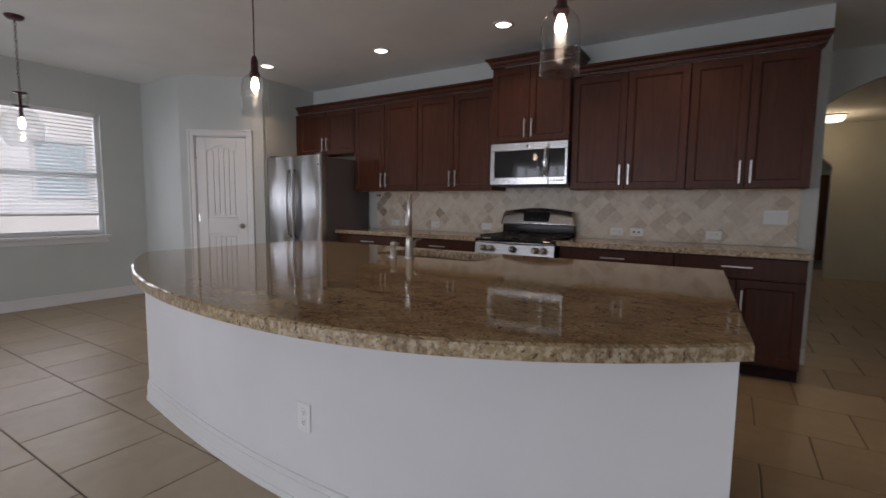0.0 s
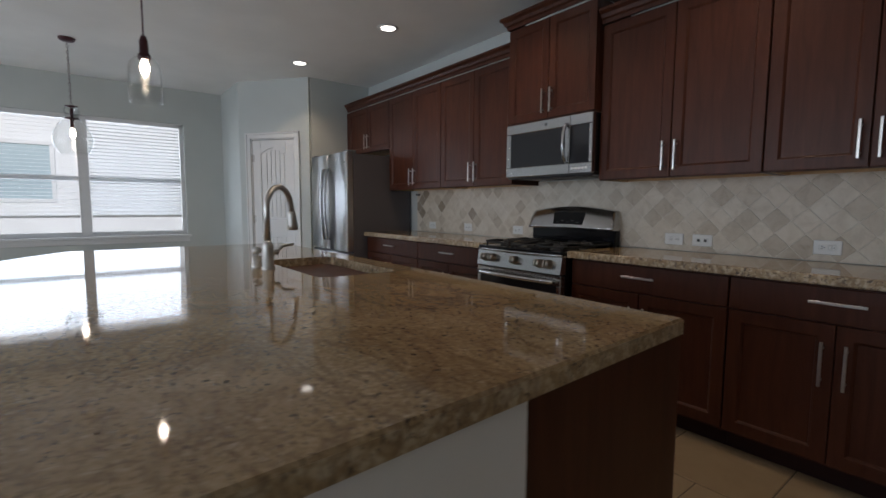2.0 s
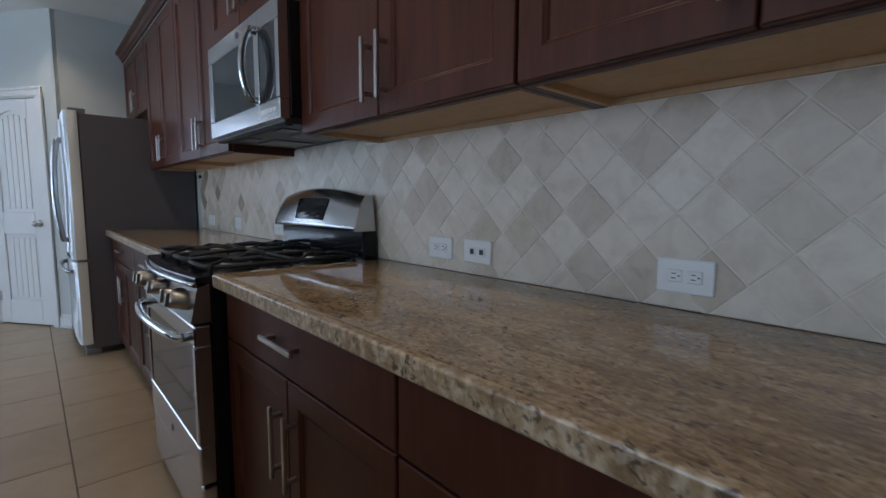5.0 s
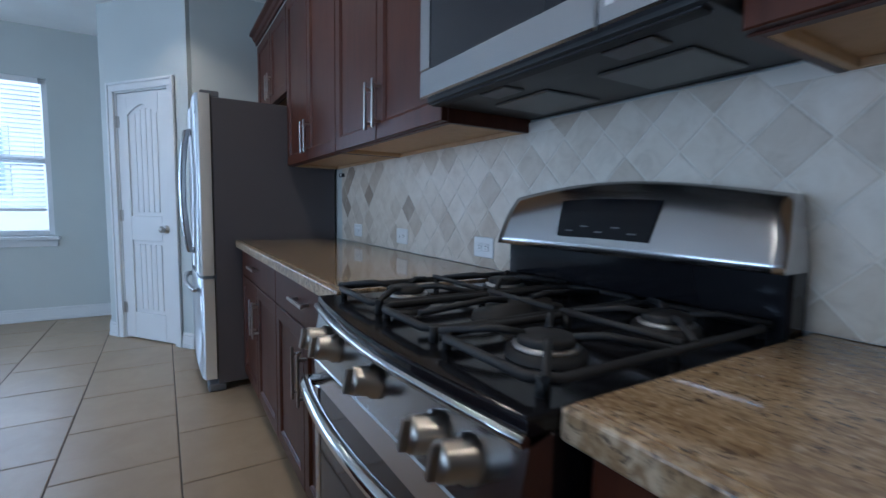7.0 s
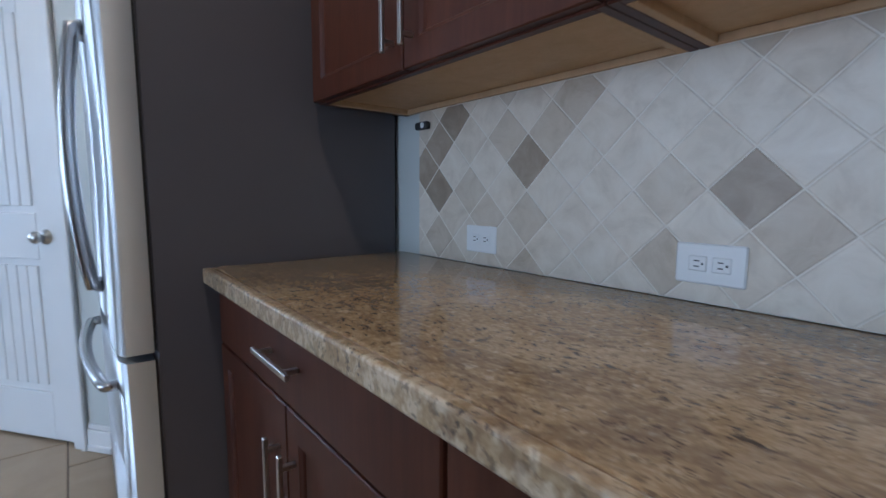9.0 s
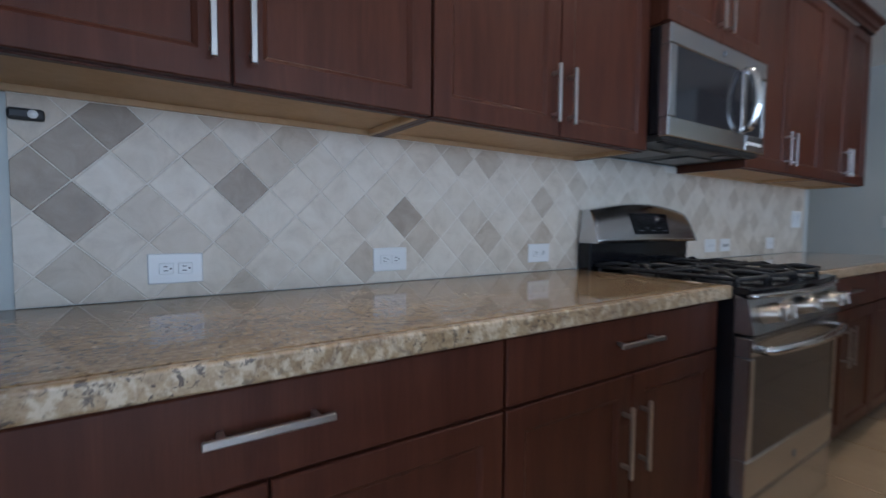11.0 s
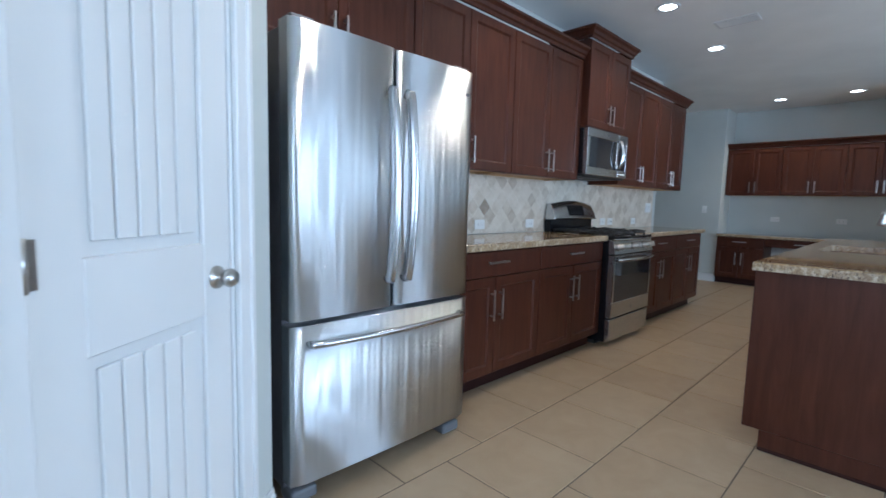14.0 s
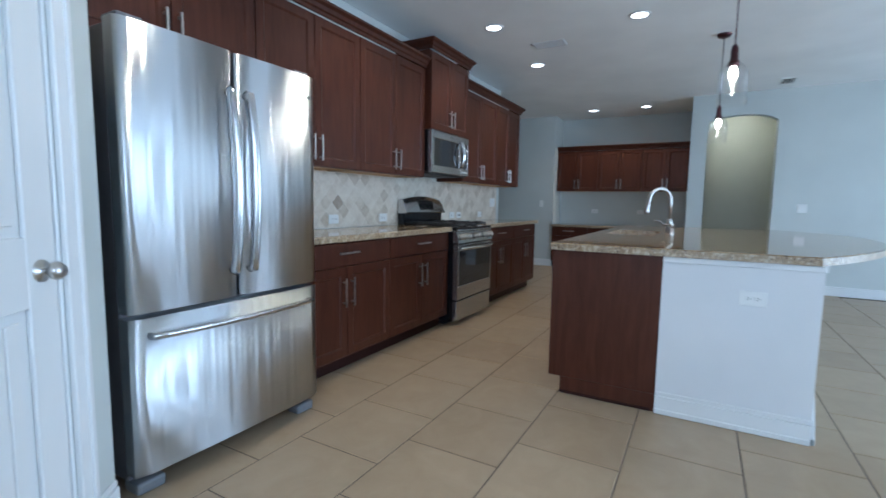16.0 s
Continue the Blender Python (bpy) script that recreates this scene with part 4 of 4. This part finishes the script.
top_ob = thing("island_countertop", pose(0, 0, 0), "polished brown granite island top with a curved side", "countertop")
for nm, lo, hi, ma in (("slab", 0.6, 2, M_GRANITE), ("edge", -1, 0.6, M_EDGE)):
    bm = slab(rim, rrect(SX0, SX1, SY0, SY1, 0.06), 0.876, 0.918)
    bm.normal_update()
    bmesh.ops.delete(bm, geom=[f for f in bm.faces if not lo <= abs(f.normal.z) < hi], context="FACES")
    part(nm, bm, ma, top_ob, "rough speckled granite edge" if nm == "edge" else "")
sk = thing("sink", pose(0, 0, 0.872), "stainless steel undermount sink in the island", "sink")
bowl = bmesh.new()
rings = []
for off, z in ((0.006, 0.002), (0.004, -0.02), (0.012, -0.16), (0.04, -0.19), (0.2, -0.195)):
    rings.append([bowl.verts.new((x, y, z)) for x, y in rrect(SX0 - 0.008 + off, SX1 + 0.008 - off, SY0 - 0.008 + min(off, 0.15), SY1 + 0.008 - min(off, 0.15), 0.055)])
for a, b in zip(rings, rings[1:]):
    for i in range(len(a)):
        f = bowl.faces.new((a[i], a[(i + 1) % len(a)], b[(i + 1) % len(a)], b[i]))
        f.smooth = True
bowl.faces.new(rings[-1])
part("bowl", bowl, M_NICKEL, sk)
part("drain", moved(lathe([(0.0, 0.004), (0.03, 0.004), (0.042, 0.006), (0.045, 0.0)], 20), pose(0.09, -2.12, -0.195)), M_CHROME, sk)

FXX, FYY = 0.092, -2.385
fa = thing("faucet", pose(FXX, FYY, 0.918, 0, 0, 38), "brushed nickel pull-down gooseneck kitchen faucet", "faucet")
part("body", lathe([(0.03, 0.0), (0.03, 0.008), (0.024, 0.014), (0.022, 0.1), (0.02, 0.11), (0.014, 0.125), (0.0, 0.126)], 20), M_NICKEL, fa)
neck = [(0, 0, 0.11), (0, 0, 0.27)] + [(0, 0.095 - 0.095 * math.cos(math.pi * k / 12), 0.27 + 0.095 * math.sin(math.pi * k / 12)) for k in range(1, 12)] + [(0, 0.192, 0.265), (0, 0.198, 0.25)]
part("spout", tube(neck, 0.013, 12), M_NICKEL, fa)
part("spray_head", tube([(0, 0.196, 0.255), (0, 0.200, 0.235), (0, 0.208, 0.185), (0, 0.211, 0.165)], [0.0145, 0.017, 0.021, 0.02], 14), M_NICKEL, fa)
part("lever", join(tube([(0.011, 0.014, 0.07), (0.028, 0.036, 0.075)], 0.012, 10), tube([(0.024, 0.031, 0.075), (0.04, 0.052, 0.10), (0.07, 0.092, 0.105)], [0.008, 0.007, 0.006], 8)), M_NICKEL, fa)
sp = thing("soap_dispenser", pose(FXX - 0.10, FYY - 0.02, 0.918), "short brushed nickel soap dispenser", "soap dispenser")
part("base", lathe([(0.024, 0.0), (0.024, 0.008), (0.02, 0.012), (0.02, 0.05), (0.0, 0.052)], 18), M_NICKEL, sp)
part("pump", join(lathe([(0.008, 0.05), (0.008, 0.062), (0.019, 0.065), (0.019, 0.088), (0.0, 0.092)], 18), tube([(0, 0.0, 0.078), (0, 0.05, 0.076)], 0.006, 8)), M_NICKEL, sp)

# ---- desk nook ----
DX = NX
DM = pose(DX, NY1 - 0.005, 0, 0, 0, -90)
base_cabinet(DM, 0.64, "dark cherry-stained desk cabinet with drawer and doors", "desk cabinets", 0.55, 0.745)
base_cabinet(pose(DX, NY0 + 0.645, 0, 0, 0, -90), 0.64, "dark cherry-stained desk cabinet with drawer and doors", "desk cabinets", 0.55, 0.745)
pd = thing("pencil_drawer", pose(DX, NY1 - 0.645, 0, 0, 0, -90), "shallow dark cherry desk drawer over the knee space", "drawer")
kw = (NY1 - 0.645) - (NY0 + 0.645)
part("box", B(0.003, kw - 0.003, -0.55, -0.02, 0.62, 0.745, 0.002), M_WOOD, pd)
fdr = part("drawer_front", B(0.005, kw - 0.005, -0.571, -0.55, 0.625, 0.735, 0.003), M_WOOD, pd)
bar_handle(fdr, kw / 2, -0.571, 0.68, 0.19, True)
edge_split(solid("desk_countertop", rounded([(DX - 0.61, NY0 + 0.003), (DX - 0.002, NY0 + 0.003), (DX - 0.002, NY1 - 0.003), (DX - 0.61, NY1 - 0.003)], 0.745, 0.783, 0.006), M_GRANITE, "brown granite desk top in the nook", "countertop"))
uw = (NY1 - NY0 - 0.01) / 3
for k in range(3):
    wall_cabinet(pose(DX, NY1 - 0.005 - k * uw, 1.395, 0, 0, -90), uw, 0.72, "dark cherry wall cabinet above the desk", "desk wall cabinets")
cr = crown("crown_moulding", 0, 3 * uw, -0.331, 0, "dark cherry crown moulding above the desk", (False, False))
cr.matrix_basis = pose(DX, NY1 - 0.005, 2.115, 0, 0, -90)


# ---- lamps ----
def downlight(x, y, on=True):
    o = thing("recessed_downlight", pose(x, y, CEIL), "lit white recessed ceiling downlight", "ceiling light", "downlights")
    part("trim_ring", lathe([(0.062, -0.001), (0.066, -0.006), (0.088, -0.006), (0.092, 0.0)], 28), M_WHITE, o)
    part("lens", lathe([(0.0, -0.004), (0.063, -0.004), (0.064, -0.001)], 28), M_CAN, o)
    lamp("downlight_beam", "SPOT", look((x, y, CEIL - 0.02), (x, y - 0.001, 0)), 32, (1.0, 0.74, 0.46), deg=125)


for x, y in ((-2.82, -1.09), (-1.385, -0.857), (-0.066, -0.855), (1.21, -0.855), (4.12, -0.9), (4.12, -1.72), (0.22, -2.055)):
    downlight(x, y)


def pendant(x, y):
    o = thing("pendant_lamp", pose(x, y, CEIL), "clear glass jar pendant with bronze socket and lit bulb", "pendant lamp", "island pendants")
    part("canopy", lathe([(0.0, -0.028), (0.05, -0.026), (0.06, -0.012), (0.062, 0.0)], 24), M_BRONZE, o)
    part("cord", tube([(0, 0, -0.02), (0, 0, -0.66)], 0.004, 6), M_BRONZE, o)
    part("socket", lathe([(0.0, -0.64), (0.012, -0.645), (0.02, -0.67), (0.022, -0.735), (0.03, -0.74), (0.03, -0.765), (0.0, -0.768)], 18), M_BRONZE, o, "bronze lamp socket")
    out = [(0.028, -0.75), (0.045, -0.757), (0.07, -0.785), (0.078, -0.82), (0.079, -0.99)]
    s = part("shade", lathe(out + [(r - 0.003, z) for r, z in out[::-1]], 32), M_GLASS, o, "clear glass jar shade")
    s.visible_shadow = False
    part("bulb", lathe([(0.012, -0.765), (0.014, -0.778), (0.023, -0.80), (0.022, -0.822), (0.008, -0.85), (0.0, -0.86)], 16), M_BULB, o, "glowing filament bulb")


pendant(1.04, -2.69)
pendant(-0.81, -2.72)

dp = thing("dining_pendant", pose(-3.46, -3.05, CEIL), "clear glass bell pendant on a dark chain", "pendant lamp")
part("canopy", lathe([(0.0, -0.03), (0.05, -0.028), (0.065, -0.01), (0.066, 0.0)], 24), M_BRONZE, dp)
for k in range(20):
    c = -0.04 - k * 0.029
    ring = [(0.008 * math.cos(a), 0, c + 0.018 * math.sin(a)) for a in [2 * math.pi * i / 10 for i in range(10)]]
    part("chain_link", moved(tube(ring, 0.0022, 5, closed=True), pose(0, 0, 0, 0, 0, 90 * (k % 2))), M_BRONZE, dp)
part("stem", lathe([(0.0, -0.61), (0.05, -0.615), (0.05, -0.622), (0.012, -0.63), (0.012, -0.72), (0.055, -0.725), (0.055, -0.732), (0.014, -0.74), (0.016, -0.82), (0.0, -0.822)], 20), M_BRONZE, dp)
out = [(0.05, -0.625), (0.062, -0.66), (0.05, -0.70), (0.06, -0.735), (0.11, -0.79), (0.152, -0.87), (0.16, -0.93), (0.145, -1.0), (0.11, -1.06)]
gs = part("shade", lathe(out + [(r - 0.003, z) for r, z in out[::-1]], 36), M_GLASS, dp, "clear blown glass shade")
gs.visible_shadow = False
part("bulb", lathe([(0.012, -0.82), (0.022, -0.86), (0.02, -0.895), (0.0, -0.92)], 16), M_BULB, dp, "glowing bulb")

fl = thing("flush_light", pose(2.95, 5.2, CEIL), "lit frosted dome ceiling light in the hall", "ceiling light")
part("pan", lathe([(0.0, -0.02), (0.16, -0.02), (0.17, 0.0)], 28), M_BRONZE, fl)
part("dome", lathe([(0.155, -0.02), (0.15, -0.06), (0.11, -0.1), (0.0, -0.12)], 28), M_DOME, fl)
lamp("hall_bulb", "POINT", pose(2.95, 5.2, CEIL - 0.25), 14, (1.0, 0.78, 0.45), r=0.1)
# added dome and fill lamp that brighten the passage behind the east arch
pl = thing("flush_light", pose(4.95, -3.0, CEIL), "added frosted dome light brightening the passage", "ceiling light")
part("pan", lathe([(0.0, -0.02), (0.13, -0.02), (0.14, 0.0)], 28), M_BRONZE, pl)
part("dome", lathe([(0.125, -0.02), (0.12, -0.05), (0.08, -0.08), (0.0, -0.09)], 28), M_DOME, pl)
lamp("passage_fill", "POINT", pose(4.95, -3.0, CEIL - 0.22), 5, (1.0, 0.9, 0.66), r=0.08)
ch = thing("foyer_pendant", pose(1.95, 8.6, CEIL), "lit amber foyer pendant far down the hall", "pendant lamp")
part("cord", tube([(0, 0, 0), (0, 0, -0.35)], 0.006, 6), M_BRONZE, ch)
part("shade", lathe([(0.05, -0.35), (0.12, -0.42), (0.13, -0.5), (0.0, -0.52)], 20), M_DOME, ch)


# ---- ceiling vents ----
def vent(m, w, d, n, label):
    o = thing("ceiling_vent", m, label, "vent")
    part("frame", join(B(-w / 2, w / 2, -d / 2, -d / 2 + 0.025, -0.008, 0, 0.002), B(-w / 2, w / 2, d / 2 - 0.025, d / 2, -0.008, 0, 0.002), B(-w / 2, -w / 2 + 0.025, -d / 2 + 0.025, d / 2 - 0.025, -0.008, 0, 0.002), B(w / 2 - 0.025, w / 2, -d / 2 + 0.025, d / 2 - 0.025, -0.008, 0, 0.002)), M_WHITE, o)
    # dark sheet stands in for the shade inside the duct
    part("duct_shade", B(-w / 2 + 0.025, w / 2 - 0.025, -d / 2 + 0.025, d / 2 - 0.025, -0.002, 0, 0), M_DARKPL, o)
    for k in range(n):
        y = -d / 2 + 0.03 + (d - 0.06) * (k + 0.5) / n
        part("slat", moved(B(-w / 2 + 0.02, w / 2 - 0.02, -0.004, 0.004, -0.001, 0.001, 0), pose(0, y, -0.006, 35)), M_WHITE, o)


vent(pose(0.585, -1.18, CEIL, 0, 0, 90),  0.32, 0.17, 5, "white slatted ceiling air register")
vent(pose(3.21, -3.45, CEIL, 0, 0, 0),  0.32, 0.17, 5, "white slatted ceiling air register")

# ---- far doors ----
fd = thing("front_door", pose(2.75, 9.88, 0), "stained wooden front door at the end of the hall", "door")
part("leaf", shaker(0.0, 0.85, 0, 0.0, 2.05, 0.12), M_RUST, fd)
for i, (a, b, lo) in enumerate(((1.42, 1.75, 0.1), (1.9, 2.6, 0.6))):
    sl = thing("window_%d" % (i + 5), pose(a, 9.92, lo), "bright window beside the front door", "window", "", "structure")
    w_, h_ = b - a, 2.1 - lo
    part("window_frame", join(B(0, 0.05, -0.03, 0.02, 0, h_), B(w_ - 0.05, w_, -0.03, 0.02, 0, h_), B(0.05, w_ - 0.05, -0.03, 0.02, 0, 0.05), B(0.05, w_ - 0.05, -0.03, 0.02, h_ - 0.05, h_)), M_RUST, sl)
    if i:
        for k in range(24):
            part("slat", B(0.05, w_ - 0.05, -0.025, 0.0, h_ - 0.08 - k * 0.04, h_ - 0.076 - k * 0.04, 0), M_BLIND, sl)
ps = thing("door_2", pose(4.3, -3.598, 0, 0, 0, 180), "white passage door with casing", "door", "", "structure")
part("casing", join(B(-0.87, -0.80, -0.02, 0, 0, 2.1), B(0.0, 0.07, -0.02, 0, 0, 2.1), B(-0.8, 0.0, -0.02, 0, 2.03, 2.1)), M_WHITE, ps)
part("leaf", shaker(-0.8, 0.0, 0.005, 0.0, 2.03, 0.12), M_WHITE, ps)

# ---- backsplash tiles ----
PIT = 0.0987
SZ0, SZ1 = 0.925, UZ


def clip(poly, x0, x1, z0, z1):
    for ax, lim, sg in ((0, x0, 1), (0, x1, -1), (1, z0, 1), (1, z1, -1)):
        out = []
        for i, p in enumerate(poly):
            q = poly[(i + 1) % len(poly)]
            a, b = sg * (p[ax] - lim), sg * (q[ax] - lim)
            if a >= 0:
                out.append(p)
            if (a >= 0) != (b >= 0):
                t = a / (a - b)
                out.append((p[0] + t * (q[0] - p[0]), p[1] + t * (q[1] - p[1])))
        poly = out
        if len(poly) < 3:
            return []
    return poly


bs = thing("backsplash", pose(0, 0, 0), "tumbled travertine tile backsplash laid on the diagonal", "backsplash", "", "structure")
part("grout_bed", B(-2.15, 2.1, -0.0117, -0.001, SZ0 + 0.001, SZ1 + 0.03, 0), M_GROUT, bs)


def splash_piece(poly, cx, cz, stone_mat):
    n = len(poly)
    bm = bmesh.new()
    bk = [bm.verts.new((a - cx, 0, b - cz)) for a, b in poly]
    mx, mz = sum(a for a, b in poly) / n, sum(b for a, b in poly) / n
    md_ = [bm.verts.new((a - cx, -0.0035, b - cz)) for a, b in poly]
    sc = 0.96
    ft = [bm.verts.new((mx + (a - mx) * sc - cx, -0.005, mz + (b - mz) * sc - cz)) for a, b in poly]
    for a, b in ((bk, md_), (md_, ft)):
        for i in range(n):
            bm.faces.new((a[i], a[(i + 1) % n], b[(i + 1) % n], b[i]))
    bm.faces.new(ft)
    bmesh.ops.recalc_face_normals(bm, faces=bm.faces)
    return mesh_of("tile", bm, stone_mat)


DG = PIT * math.sqrt(2)
hd = (PIT - 0.0024) / math.sqrt(2)
OX, OZ = -1.70, 1.201
diamond = [(-hd, 0), (0, -hd), (hd, 0), (0, hd)]
whole = {m: splash_piece(diamond, 0, 0, m) for m in (M_SPLASH, M_SPLASH_DK)}
BROWN = {(3, 4), (0, 0), (-1, -3), (-2, -3), (-3, -3), (-3, -2)}
for i in range(-40, 80):
    for j in range(-40, 80):
        cx, cz = OX + (i + j) * DG / 2, OZ + (i - j) * DG / 2
        if not (-2.25 < cx < 2.2 and SZ0 - 0.08 < cz < SZ1 + 0.08):
            continue
        raw = [(cx - hd, cz), (cx, cz - hd), (cx + hd, cz), (cx, cz + hd)]
        pl_ = clip(raw, -2.15, 2.1, SZ0 + 0.002, SZ1 - 0.001 + (0.03 if abs(cx) < 0.3 else 0))
        if len(pl_) < 3:
            continue
        if abs(sum(p[0] * q[1] - q[0] * p[1] for p, q in zip(pl_, pl_[1:] + pl_[:1]))) < 2e-4:
            continue
        ma = M_SPLASH_DK if (i, j) in BROWN else M_SPLASH
        me = whole[ma] if len(pl_) == 4 and pl_ == raw else splash_piece(pl_, cx, cz, ma)
        o = new("tile", me)
        o.parent, o.matrix_basis = bs, pose(cx, -0.008, cz)

# ---- floor tiles ----
TX, TY = 0.487, 0.466
FXO, FYO = -2.06, -0.972
flo = thing("floor", pose(0, 0, 0), "beige ceramic floor tiles laid in running bond", "floor", "", "structure")
part("grout_bed", join(B(X_WIN - T, X_ARCH + T, -8.1, 10.0, -0.12, -0.003, 0), B(X_ARCH + T, 5.6, -3.7, NY1 + T, -0.12, -0.003, 0), B(X_ARCH + T, X_END + T, NY1 + T, 10.0, -0.12, -0.003, 0)), M_GROUT_F, flo)
gp = 0.0034
tl = mesh_of("tile", B(gp, TX - gp, gp, TY - gp, -0.008, 0.0, 0.0025), M_FLOOR)
rest = []
for r in range(-24, 18):
    y0 = FYO + r * TY
    for c in range(-7, 17):
        x0 = FXO + c * TX + (0 if r % 2 else 0.5 * TX)
        if x0 < X_WIN - TX or x0 > (X_ARCH - 0.2 if y0 < -3.7 else 5.3 if y0 < -0.5 else X_END - 0.2) or y0 < -8.1 or y0 > 9.6 or (y0 > 0 and x0 < 0.5):
            continue
        if -4.6 < y0 < -0.5 and X_WIN - 0.05 < x0 < 2.4:
            o = new("tile", tl)
            o.parent, o.matrix_basis = flo, pose(x0, y0, 0)
        else:
            rest.append((x0, y0))
vs, fs = [], []
for x0, y0 in rest:
    b = len(vs)
    x1, y1, x0, y0 = min(x0 + TX - gp, 5.55), y0 + TY - gp, max(x0 + gp, X_WIN - 0.05), y0 + gp
    e = 0.0025
    vs += [(x0, y0, -0.006), (x1, y0, -0.006), (x1, y1, -0.006), (x0, y1, -0.006), (x0 + e, y0 + e, 0), (x1 - e, y0 + e, 0), (x1 - e, y1 - e, 0), (x0 + e, y1 - e, 0)]
    fs += [(b + 4, b + 5, b + 6, b + 7)] + [(b + k, b + (k + 1) % 4, b + 4 + (k + 1) % 4, b + 4 + k) for k in range(4)]
me = bpy.data.meshes.new("far_tiles")
me.from_pydata(vs, [], fs)
me.materials.append(M_FLOOR)
o = new("far_tiles", me)
o.parent = flo
tagged(o, kind="stuff")
